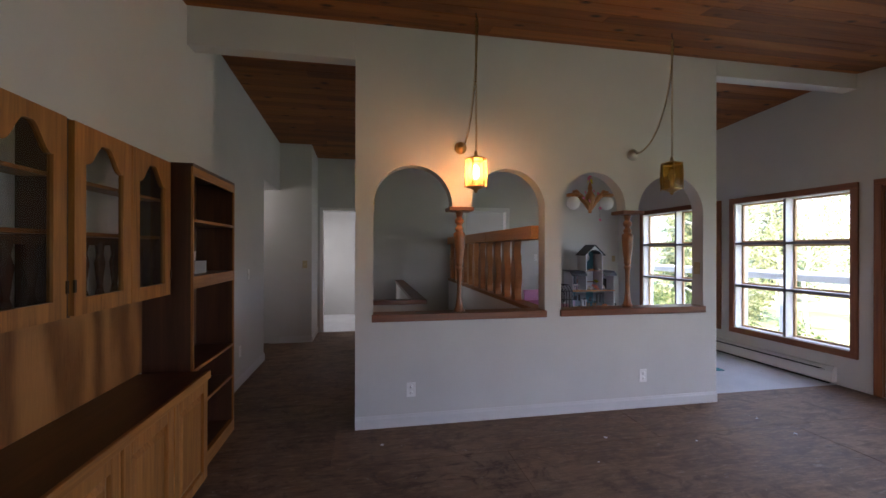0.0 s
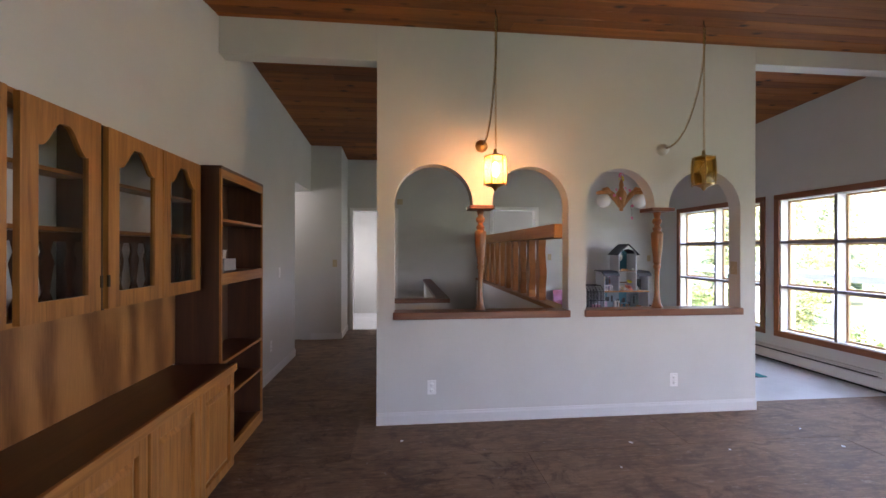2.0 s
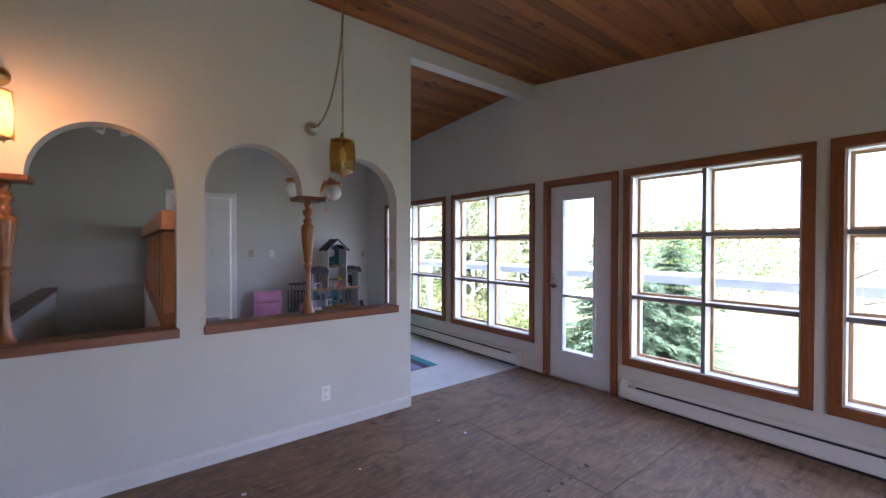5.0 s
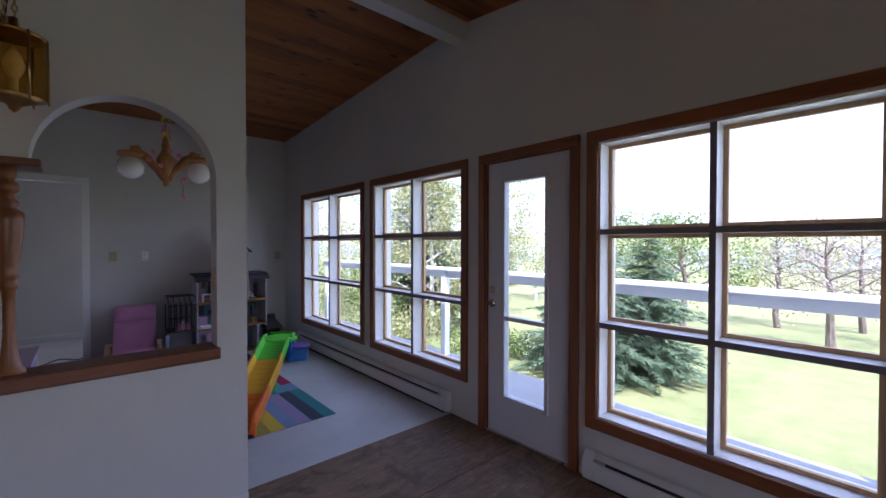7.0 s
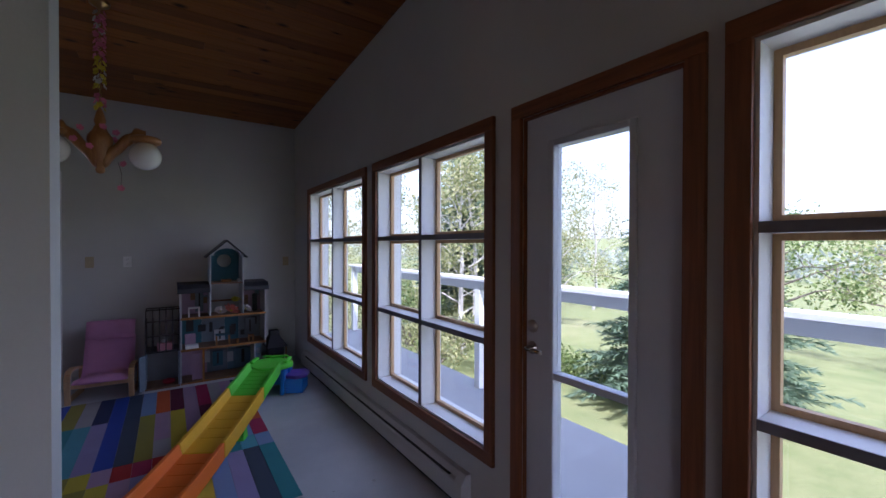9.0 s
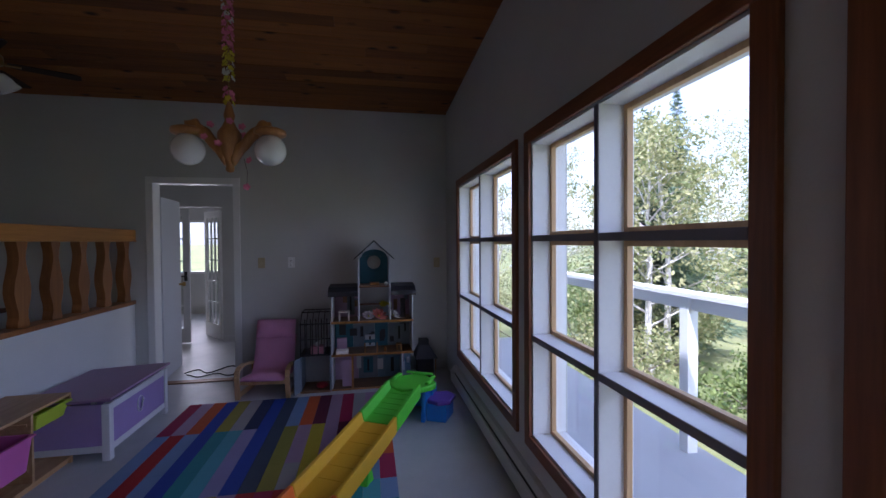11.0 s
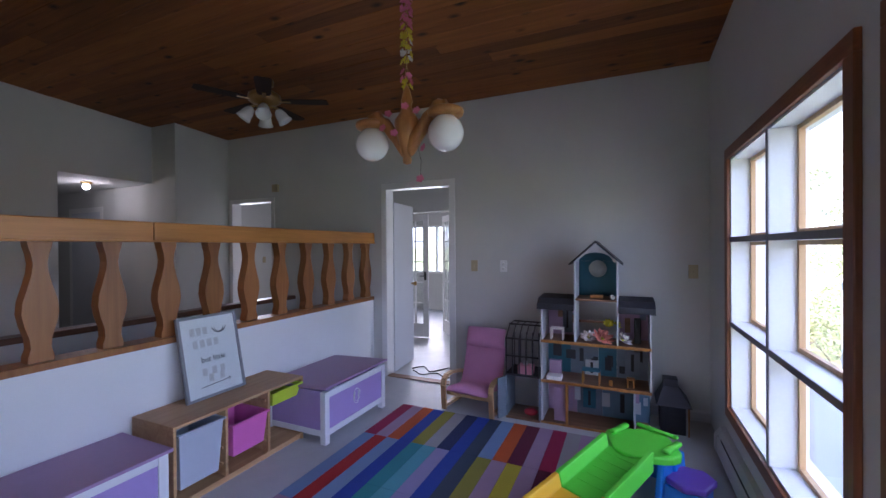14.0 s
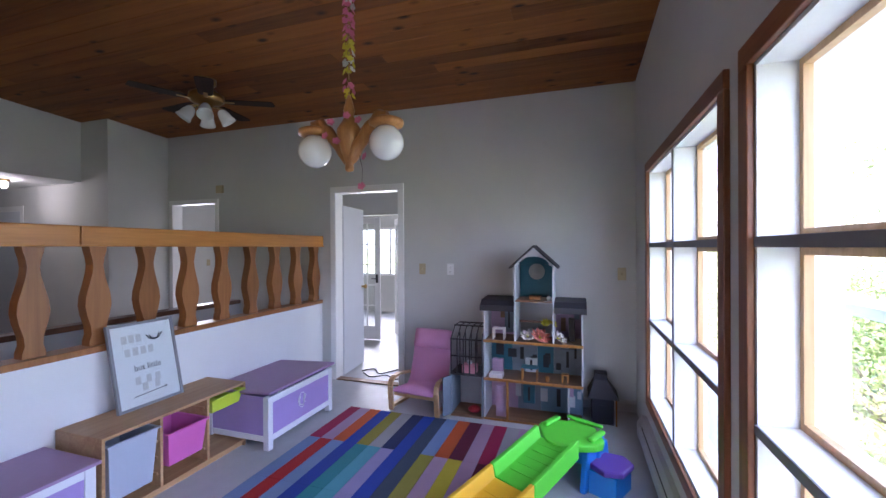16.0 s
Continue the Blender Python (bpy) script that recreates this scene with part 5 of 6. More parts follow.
def dollhouse():
    root = thing("dollhouse", Matrix.Translation((4.17, 7.05, 0)) @ Matrix.Scale(1.04, 4), "tall open-fronted white dollhouse with teal rooms and dark roofs", "dollhouse")
    W, D, t = 0.80, 0.30, 0.012
    F1, F2, F3 = 0.335, 0.655, 0.985
    T0, T1 = 0.27, 0.565
    for z, x0, x1 in ((0.0, 0, W), (F1, 0, W), (F2, 0, W)):
        f = part("floor_board", M().box(x0 + t, 0, z, x1 - t, D - t, z + 0.014), DH_F, root, "brown floor board")
        part("front_edge", M().box(x0, -0.006, z - 0.004, x1, 0.0, z + 0.018), OAKH, f, "wood-toned front edge")
    part("side_panel", M().box(0, 0, 0.0, t, D, F3 - 0.02), DH_W, root, "white side panel")
    part("side_panel", M().prism([(0, F1 - 0.03), (D, F1 - 0.03), (D, F3 - 0.02), (0, F3 - 0.02)], 0, W - t, W), DH_W, root, "white side panel")
    part("side_panel", M().box(W - 0.12, 0, 0, W - 0.12 + t, D, F1), DH_W, root, "white lower side panel")
    for a, b in ((T0 - t, T0), (T1, T1 + t)):
        part("partition", M().box(a, 0, F2 + 0.014, b, D, 1.30), DH_W, root, "white tower side")
    backs = [(0, 0.25, 0, F1, DH_PINK), (0.25, 0.45, 0, F1, DH_GREY), (0.45, W, 0, F1, DH_BLUE), (0, 0.2, F1, F2, DH_TEAL), (0.2, 0.42, F1, F2, DH_GREY), (0.42, 0.56, F1, F2, DH_TEAL), (0.56, W, F1, F2, DH_GREY),
             (0, T0 - t, F2, F3 - 0.02, DH_PINK), (T1 + t, W, F2, F3 - 0.02, DH_PINK), (T0, T1, 1.0, 1.30, DH_TEAL)]
    for x0, x1, z0, z1, mat in backs:
        part("back_panel", M().box(x0 + 0.001, D - t, z0 + 0.001, x1 - 0.001, D, z1 - 0.001), mat, root, "printed room back")
    part("tower_floor", M().box(T0, 0, 1.0, T1, D - t, 1.012), DH_F, root)
    gable = [(T0 - t, 1.30), (T1 + t, 1.30), ((T0 + T1) / 2, 1.445)]
    part("gable", M().prism(gable, 1, D - t, D), DH_TEAL, root)
    arch = [(T0 - t, 1.30), (T0 + 0.02, 1.30)]
    c, r = (T0 + T1) / 2, 0.125
    arch += [(c - r * math.cos(a), 1.30 + 0.075 * math.sin(a)) for a in [math.pi * k / 10 for k in range(11)]]
    arch += [(T1 - 0.02, 1.30), (T1 + t, 1.30), (c, 1.445)]
    part("gable_front", M().prism(arch, 1, -0.006, 0.006), DH_W, root, "white arched gable front")
    for sg in (-1, 1):
        xa, xb = c, c + sg * (T1 - c + t + 0.035)
        za, zb = 1.452, 1.275
        part("roof_slope", M().prism([(xa, za), (xb, zb), (xb, zb + 0.012), (xa, za + 0.014)], 1, -0.03, D + 0.01), DH_R, root, "dark roof slope")
    for x0, x1 in ((-0.025, T0 - t), (T1 + t, W + 0.025)):
        part("roof_slope", M().prism([(-0.02, F3 - 0.03), (0.04, F3 + 0.02), (D, F3 + 0.03), (D, F3 + 0.015), (0.045, F3 + 0.005), (-0.01, F3 - 0.035)], 0, x0, x1), DH_R, root, "dark mansard roof")
        part("fascia", M().box(x0, -0.03, F3 - 0.065, x1, -0.02, F3 - 0.018), DH_R, root, "dark fascia")
    part("round_window", M().lathe([(0.07, 0), (0.07, 0.004), (0.0, 0.004)], (c, D - t, 1.235), 24, pose(0, 0, 0, 90, 0, 0).to_3x3()), plain("moon_print", (0.50, 0.50, 0.46), 0.7), root, "pale round print")
    part("door", M().box(0.10, 0.02, 0.03, 0.19, 0.03, 0.29), DH_PINK, root, "pink inner door")
    part("door_post", M().box(0.19, 0.0, 0.014, 0.21, 0.02, F1), OAKF, root)
    for x, z, w, h, mat in ((0.14, F2 + 0.04, 0.075, 0.25, DH_GREY), (0.62, F1 + 0.06, 0.11, 0.18, DH_GREY), (0.52, 0.05, 0.16, 0.20, DH_BLUE), (0.30, 0.08, 0.10, 0.16, DH_TEAL), (0.32, F1 + 0.02, 0.10, 0.12, DH_W)):
        p = part("printed_cupboard", M().box(x, D - 0.05, z, x + w, D - t - 0.001, z + h), mat, root, "printed cupboard front", 0.003)
        part("printed_stripe", M().box(x + w * 0.4, D - 0.053, z + h * 0.15, x + w * 0.6, D - 0.0505, z + h * 0.9), DH_R, p)
    prints = [DH_PINK, DH_R, DH_GREY, DH_W, DH_R, DH_F]
    for k in range(26):
        x, z = 0.03 + 0.74 * ((k * 0.618) % 1.0), (0.06, F1 + 0.05, F2 + 0.06)[k % 3] + 0.12 * ((k * 0.37) % 1.0)
        if k % 3 == 2 and T0 - 0.06 < x < T1 + 0.02:
            continue
        w, h = 0.03 + 0.05 * ((k * 0.29) % 1.0), 0.05 + 0.08 * ((k * 0.53) % 1.0)
        part("printed_picture", M().box(x, D - t - 0.004 - 0.0006 * k, z, min(W - 0.015, x + w), D - t - 0.0012, z + h), prints[k % 6], root, "small printed wall picture")
    part("tower_bar", M().box(T0, D - 0.03, F2 + 0.13, T1, D - 0.02, F2 + 0.15), DH_F, root)


def small_table(m, mat, w, d, h, label):
    root = thing("toy_table", m, label, "toy table", "dollhouse furniture")
    part("tabletop", M().box(-w / 2, -d / 2, h - 0.012, w / 2, d / 2, h), mat, root, "", 0.003)
    for x in (-w / 2 + 0.008, w / 2 - 0.008):
        for y in (-d / 2 + 0.008, d / 2 - 0.008):
            part("leg", M().box(x - 0.006, y - 0.006, 0, x + 0.006, y + 0.006, h - 0.012), OAKF if mat != CREAM else CREAM, root)


def in_house(at):
    """A place in the dollhouse, from its first plan."""
    return (4.17 + 1.04 * (at[0] - 4.24), 7.05 + 1.04 * (at[1] - 6.98), 1.04 * at[2])


def petal_flower(at, r, mat, label, layers=3, tilt=20):
    root = thing("artificial_flower", pose(*at, tilt, 0, random.uniform(0, 90)), label, "artificial flower", "loose silk blossoms")
    for j in range(layers):
        n = 9 - 2 * j
        rr, up = r * (1 - 0.27 * j), 0.25 + 0.5 * j
        for k in range(n):
            a = 2 * math.pi * (k + 0.5 * (j % 2)) / n
            q = Matrix.Rotation(a, 3, "Z") @ Matrix.Rotation(-up, 3, "Y")
            pet = [(0.05, 0, 0), (0.45, 0.20, 0.02), (0.8, 0.17, 0.08), (1.0, 0.0, 0.15), (0.8, -0.17, 0.08), (0.45, -0.20, 0.02)]
            v = [q @ Vector((x * rr, y * rr, z * rr)) + Vector((0, 0, 0.01 * j)) for x, y, z in pet]
            s = M().add(v + [p - Vector((0, 0, 0.002)) for p in v], [(0, 1, 2, 3, 4, 5), (11, 10, 9, 8, 7, 6)] + [(i, i + 6, (i + 1) % 6 + 6, (i + 1) % 6) for i in range(6)], True)
            part("petal", s, mat, root)
    part("flower_heart", M().ball((0, 0, 0.012), r * 0.16, 8), YELF, root)


dollhouse()
small_table(in_house((4.36, 7.06, 0.669)), CREAM, 0.11, 0.08, 0.10, "cream toy dressing table in the dollhouse")
small_table(in_house((4.62, 7.03, 0.349)), DH_TEAL, 0.14, 0.09, 0.12, "turquoise toy table on the dollhouse floor")
small_table(in_house((4.90, 7.06, 0.349)), OAKF, 0.06, 0.06, 0.07, "tiny wooden toy stool on the dollhouse floor")
for at, r, mat, lab, ti in (((4.70, 7.05, 0.70), 0.10, CORAL, "large coral silk dahlia on the dollhouse shelf", 35), ((4.84, 7.05, 0.70), 0.085, CREAM, "cream silk flower on the dollhouse shelf", 35),
                            ((4.60, 7.05, 0.70), 0.075, CREAM, "cream silk flower on the dollhouse shelf", 30), ((4.745, 7.10, 0.81), 0.05, YELF, "yellow silk flower above the dahlia", 40), ((4.80, 7.12, 0.80), 0.045, YELF, "yellow silk flower above the dahlia", 40)):
    petal_flower(in_house(at), r, mat, lab, 3, ti)
for at, s, mat, lab in (((4.34, 7.04, 0.349), (0.12, 0.10, 0.035), CREAM, "pale toy bed in the dollhouse"), ((4.33, 7.16, 0.349), (0.10, 0.05, 0.13), DH_PINK, "pink toy headboard in the dollhouse"), ((4.66, 7.08, 1.012), (0.10, 0.06, 0.03), OAKH, "wooden toy bench in the dollhouse tower"),
                        ((4.76, 7.03, 0.349), (0.03, 0.03, 0.05), OAKF, "small wooden toy peg on the dollhouse floor"), ((4.95, 7.14, 0.669), (0.05, 0.05, 0.20), BLACKM, "black toy figure stand in the dollhouse")):
    b = thing("toy_block", in_house(at), lab, "toy", "dollhouse furniture")
    part("block", M().box(-s[0] / 2, -s[1] / 2, 0, s[0] / 2, s[1] / 2, s[2]), mat, b, "", 0.006)
bl = thing("toy_ball", in_house((4.775, 7.03, 1.012)), "tiny white ball in the dollhouse tower", "toy")
part("ball", M().ball((0, 0, 0.02), 0.02, 12), PLATEW, bl)


def greenhouse():
    root = thing("toy_greenhouse", (3.87, 7.03, 0), "black barred toy conservatory standing against the dollhouse", "toy house")
    W, D = 0.295, 0.30
    part("base_board", M().box(0, 0, 0, W, D, 0.02), DH_F, root)
    part("side_panel", M().box(0, 0, 0.02, 0.012, D, 0.37), DH_GREY, root)
    part("side_panel", M().box(W - 0.012, 0, 0.02, W, D, 0.37), DH_GREY, root)
    part("back_panel", M().box(0.012, D - 0.01, 0.02, W - 0.012, D, 0.37), DH_W, root)
    part("floor_board", M().box(0, 0, 0.37, W, D, 0.385), DH_R, root, "dark floor board")
    for k in range(6):
        x = 0.006 + (W - 0.012) * k / 5
        for y in (0.006, D - 0.006):
            part("bar", M().box(x - 0.005, y - 0.005, 0.385, x + 0.005, y + 0.005, 0.69), DH_R, root, "black upright bar")
        part("rafter", M().tube([(x, 0.006, 0.69), (x, D * 0.45, 0.79), (x, D - 0.006, 0.79)], 0.005, 5), DH_R, root, "black rafter bar")
    for y, z in ((0.006, 0.69), (D * 0.45, 0.79), (D - 0.006, 0.79), (0.006, 0.54)):
        part("purlin", M().box(0, y - 0.006, z - 0.006, W, y + 0.006, z + 0.006), DH_R, root, "black level bar")
    part("door", M().box(0, -0.006, 0, 0.10, 0.006, 0.34), DH_GREY, root, "small grey hinged door, ajar", 0.0, Matrix.Translation((0.0, -0.002, 0.02)) @ pose(0, 0, 0, 0, 0, -115))
    box = thing("toy_box", (3.97, 7.08, 0.385), "little pink toy box in the conservatory", "toy", "dollhouse furniture")
    part("box", M().box(0, -0.03, 0, 0.13, 0.06, 0.075), plain("toy_pink", (0.66, 0.28, 0.34), 0.5), box, "", 0.004)
    part("white_lid", M().box(0.04, 0.0, 0.075, 0.08, 0.03, 0.105), PLATEW, box, "", 0.004)
    red = thing("toy_cushion", (4.07, 7.12, 0.02), "red toy cushion on the conservatory base", "toy", "dollhouse furniture")
    part("cushion", M().ball((0, 0, 0.028), 0.06, 12, 0.45), plain("toy_red", (0.45, 0.03, 0.04), 0.7), red)


greenhouse()
sh2 = thing("toy_shed", Matrix.Translation((5.07, 7.24, 0)) @ Matrix.Scale(0.8, 4), "small grey toy shed with a dark hipped roof", "toy house")
part("wall", M().box(0, 0, 0, 0.22, 0.26, 0.30), DH_R, sh2, "", 0.004)
part("door", M().box(0.06, -0.006, 0.02, 0.15, 0, 0.20), DH_R, sh2, "dark door")
part("post", M().box(0.235, -0.02, 0, 0.25, -0.005, 0.28), OAKF, sh2)
r = M().add([(-0.04, -0.05, 0.28), (0.27, -0.05, 0.28), (0.27, 0.30, 0.28), (-0.04, 0.30, 0.28), (0.03, 0.06, 0.45), (0.16, 0.06, 0.45), (0.16, 0.20, 0.45), (0.03, 0.20, 0.45)],
            [(0, 1, 5, 4), (1, 2, 6, 5), (2, 3, 7, 6), (3, 0, 4, 7), (3, 2, 1, 0)]).box(0.03, 0.06, 0.45, 0.16, 0.20, 0.52)
part("roof", r, DH_R, sh2, "dark roof", 0.004)


def slide():
    top, end = Vector((4.92, 6.37, 0)), Vector((3.90, 4.50, 0))
    L = (end - top).length
    yaw = math.degrees(math.atan2(end.y - top.y, end.x - top.x))
    root = thing("toddler_slide", pose(top.x, top.y, 0, 0, 0, yaw), "toddler slide of green, yellow and orange plastic on a blue base", "slide")

    def height(s):
        u = min(1, max(0, (s - 0.20) / (L - 0.42)))
        return 0.05 + 0.22 * (1 - u) ** 1.5

    def chute(s0, s1, mat, name, label, flare=False):
        n, rows = 12, []
        for i in range(n + 1):
            s = s0 + (s1 - s0) * i / n
            z, w = height(s), 0.155
            wall = 0.075 if s > 0.12 else 0.03
            if flare and i > n - 3:
                w += 0.012 * (i - n + 3)
            ring = [(-w, z - 0.04), (-w, z + wall), (-w + 0.028, z + wall), (-w + 0.045, z + 0.01), (w - 0.045, z + 0.01), (w - 0.028, z + wall), (w, z + wall), (w, z - 0.04), (w - 0.03, z - 0.012), (-w + 0.03, z - 0.012)]
            rows.append([(s, a, b) for a, b in ring])
        k = len(rows[0])
        f = [(i * k + j, i * k + (j + 1) % k, (i + 1) * k + (j + 1) % k, (i + 1) * k + j) for i in range(n) for j in range(k)]
        f += [tuple(range(k))[::-1], tuple(n * k + j for j in range(k))]
        ob = part(name, M().add([p for r in rows for p in r], f), mat, root, label, 0.006)
        for q in range(1, 6):
            s = s0 + (s1 - s0) * q / 6.5
            part("groove", M().box(-0.004, -0.085, 0, 0.004, 0.085, 0.0035), mat, ob, "", 0.0, Matrix.Translation((s, 0, height(s) + 0.0095)))
        return ob

    g = 0.66
    chute(0.20, g, GREENP, "top_chute", "green plastic chute")
    chute(g + 0.003, 1.42, YELP, "middle_chute", "yellow plastic chute")
    chute(1.423, L, ORGP, "lower_chute", "orange plastic chute", True)
    pf = M()
    out = []
    for k in range(24):
        a = 2 * math.pi * k / 24
        out.append((0.03 + 0.20 * math.cos(a) * (1 + 0.06 * math.cos(4 * a)), 0.205 * math.sin(a) * (1 + 0.10 * math.cos(4 * a))))
    pf.prism(out, 2, 0.245, 0.292)
    part("platform", pf, GREENP, root, "green plastic platform", 0.012)
    for sg in (-1, 1):
        part("grip", M().box(-0.10, sg * 0.162 - 0.022, 0.292, 0.08, sg * 0.162 + 0.022, 0.318), GREENP, root, "raised green grip", 0.014)
    part("back_lip", M().box(-0.18, -0.13, 0.292, -0.145, 0.13, 0.314), GREENP, root, "raised green lip", 0.012)
    for sg in (-1, 1):
        part("support", M().prism([(-0.20, 0), (0.16, 0), (0.12, 0.245), (-0.15, 0.245)], 1, sg * 0.15 - 0.02, sg * 0.15 + 0.02), BLUEP, root, "blue plastic side support", 0.01)
        part("support_rib", M().box(-0.03, sg * 0.175 - 0.012, 0.0, 0.01, sg * 0.175 + 0.012, 0.245), BLUEP, root, "blue rib", 0.008)
    part("back_support", M().box(-0.19, -0.13, 0.0, -0.15, 0.13, 0.245), BLUEP, root, "blue plastic back", 0.01)
    part("step", M().prism([(-0.10, 0.17), (0.10, 0.17), (0.14, 0.28), (0.08, 0.37), (-0.08, 0.37), (-0.14, 0.28)], 2, 0.145, 0.18), PURPP, root, "purple plastic step", 0.01)
    part("step_base", M().prism([(-0.12, 0.17), (0.12, 0.17), (0.11, 0.34), (-0.11, 0.34)], 2, 0.0, 0.145), BLUEP, root, "blue step base", 0.01)
    part("brace", M().prism([(1.0, 0.0), (1.10, 0.0), (1.07, height(1.05) - 0.03), (1.03, height(1.05) - 0.03)], 1, -0.15, 0.15), GREENP, root, "green foot under the chute", 0.006)


slide()

RUGC = {"c": (0.36, 0.02, 0.08), "m": (0.42, 0.28, 0.40), "o": (0.55, 0.10, 0.02), "b": (0.025, 0.06, 0.36), "v": (0.30, 0.27, 0.04), "g": (0.38, 0.36, 0.37), "n": (0.02, 0.03, 0.10), "l": (0.20, 0.29, 0.50),
        "r": (0.42, 0.02, 0.02), "w": (0.13, 0.015, 0.04), "t": (0.04, 0.24, 0.27), "e": (0.10, 0.34, 0.42), "y": (0.55, 0.45, 0.03), "p": (0.30, 0.26, 0.46), "s": (0.05, 0.07, 0.11)}
RUGM = {k: plain("rug_wool_" + k, v, 0.95, vary=0.12, grain=220, relief=0.5) for k, v in RUGC.items()}
ROWS_ = ["cmobvgnbslowmcgmn", "lrlbtepbsvmymwgbo", "lrlbtepbsvgyvsplc", "mcngsvymrcrmsptel", "wgmnlsvympnvylpst"]


def striped_rug():
    root = thing("striped_rug", (2.915, 4.435, 0.0), "flat-woven rug in many-coloured stripes on the white floor", "rug")
    W, cuts = 1.80, [2.49, 1.86, 1.28, 0.98, 0.77, 0.0]
    n = 17
    w = W / n
    for j, row in enumerate(ROWS_):
        for k, c in enumerate(row):
            hi, lo = cuts[j], cuts[j + 1]
            part("stripe", M().box(w * k + 0.001, lo + 0.001, 0, w * (k + 1) - 0.001, hi - 0.001, 0.009), RUGM[c], root)
    part("backing", M().box(0.0, 0.0, 0.0, W, 2.49, 0.004), RUGM["g"], root)


striped_rug()

# ---- things: back rooms ----


def french_leaf(m, w, label):
    root = thing("french_door", m, label, "door", "glazed french doors")
    H, st = 2.0, 0.09
    for a, b in ((0, st), (w - st, w)):
        part("stile", M().box(a, 0, 0, b, 0.035, H), TRIMW, root, "", 0.003)
    part("bottom_rail", M().box(st, 0, 0, w - st, 0.035, 0.22), TRIMW, root, "", 0.003)
    part("top_rail", M().box(st, 0, H - 0.1, w - st, 0.035, H), TRIMW, root, "", 0.003)
    z0, z1 = 0.22, H - 0.1
    for k in (1, 2):
        x = st + (w - 2 * st) * k / 3
        part("glazing_bar", M().box(x - 0.01, 0.004, z0, x + 0.01, 0.031, z1), TRIMW, root)
    for k in range(1, 5):
        z = z0 + (z1 - z0) * k / 5
        part("glazing_bar", M().box(st, 0.006, z - 0.01, w - st, 0.029, z + 0.01), TRIMW, root)
    g = part("pane", M().box(st, 0.016, z0, w - st, 0.019, z1), GLASS, root, "clear glass")
    g.visible_shadow = False
    part("door_handle", M().box(w - 0.07, -0.012, 0.93, w - 0.03, 0.0, 1.07).tube([(w - 0.05, -0.04, 1.0), (w - 0.13, -0.04, 1.0)], 0.009, 6).tube([(w - 0.05, -0.01, 1.0), (w - 0.05, -0.042, 1.0)], 0.008, 6), BLACKM, root, "black lever handle")


french_leaf(pose(2.33, 9.60, 0.01, 0, 0, 130), 0.60, "white fifteen-light french door standing open")
french_leaf(pose(1.30, 9.47, 0.01, 0, 0, 4), 0.60, "white fifteen-light french door standing ajar")
dl = thing("panel_door", pose(2.34, NY + 0.13, 0.01, 0, 0, 96), "white flush door folded back against the wall", "door")
part("leaf", M().box(0, 0, 0, 0.58, 0.035, 2.0), DOORW, dl, "", 0.003)
part("door_knob", M().lathe([(0.012, 0), (0.012, 0.03), (0.028, 0.045), (0.026, 0.065), (0.0, 0.07)], (0.52, 0, 1.0), 14, pose(0, 0, 0, 90, 0, 0).to_3x3()), BRASS, dl, "brass knob")
cb = thing("power_cord", (2.6, 7.95, 0.0), "loose black cord lying on the floor", "cord")
pts = [(-0.15 + 0.05 * k, 0.10 * math.sin(k * 0.9) + 0.012 * k, 0.006) for k in range(15)]
part("cable", M().tube(pts, 0.006, 6), BLACKM, cb)
pts = [(-0.1 + 0.03 * k, -0.12 + 0.05 * math.cos(k * 0.6), 0.006) for k in range(22)]
part("cable", M().tube(pts, 0.006, 6), BLACKM, cb)
st = thing("threshold_strip", (2.325, NY - 0.02, 0.0), "worn brown threshold strip in the doorway", "threshold", kind="structure")
part("strip", M().box(0, 0, 0, 0.78, 0.10, 0.012), DH_F, st, "", 0.003)
bw = thing("window_5", (-0.2, 12.3, 0.85), "bright back window with a white frame", "window", kind="structure")
f = M().box(0, 0, 0, 0.05, 0.12, 1.15).box(1.85, 0, 0, 1.9, 0.12, 1.15).box(0.05, 0, 0, 1.85, 0.12, 0.05).box(0.05, 0, 1.10, 1.85, 0.12, 1.15).box(0.92, 0, 0.05, 0.97, 0.12, 1.10)
part("window_frame", f, TRIMW, bw)
pl = thing("passage_lamp", (-1.35, 6.42, 2.33), "small lit ceiling lamp in the passage", "ceiling lamp")
part("canopy", M().lathe([(0.06, 0), (0.055, -0.02), (0.02, -0.03)], (0, 0, 0), 16), BRASS, pl)
part("bulb", M().ball((0, 0, -0.06), 0.04, 14), glow("passage_bulb", (1.0, 0.92, 0.80), 4.0), pl, "lit bulb")
point_light("passage_light", (-1.35, 6.42, 2.20), 0.7, (1.0, 0.88, 0.74), 0.05)
pd = thing("passage_door", pose(-2.05, 6.895, 0, 0, 0, 90), "white door in the passage wall", "door")
part("leaf", M().box(0, 0, 0.01, 0.035, 0.76, 2.02), DOORW, pd, "", 0.003)
part("frame", M().box(0, -0.07, 0, 0.05, 0, 2.09).box(0, 0.76, 0, 0.05, 0.83, 2.09).box(0, 0, 2.02, 0.05, 0.76, 2.09), TRIMW, pd)

# ---- outside ----


def ground_z(x, y):
    d = max(0.0, x - 7.2)
    return -1.15 - 0.05 * min(d, 20) - 0.02 * max(0, min(d, 200) - 20) + 0.12 * noise.noise((x * 0.12, y * 0.12, 0)) + (0.035 * max(0.0, d - 160) if d > 160 else 0)


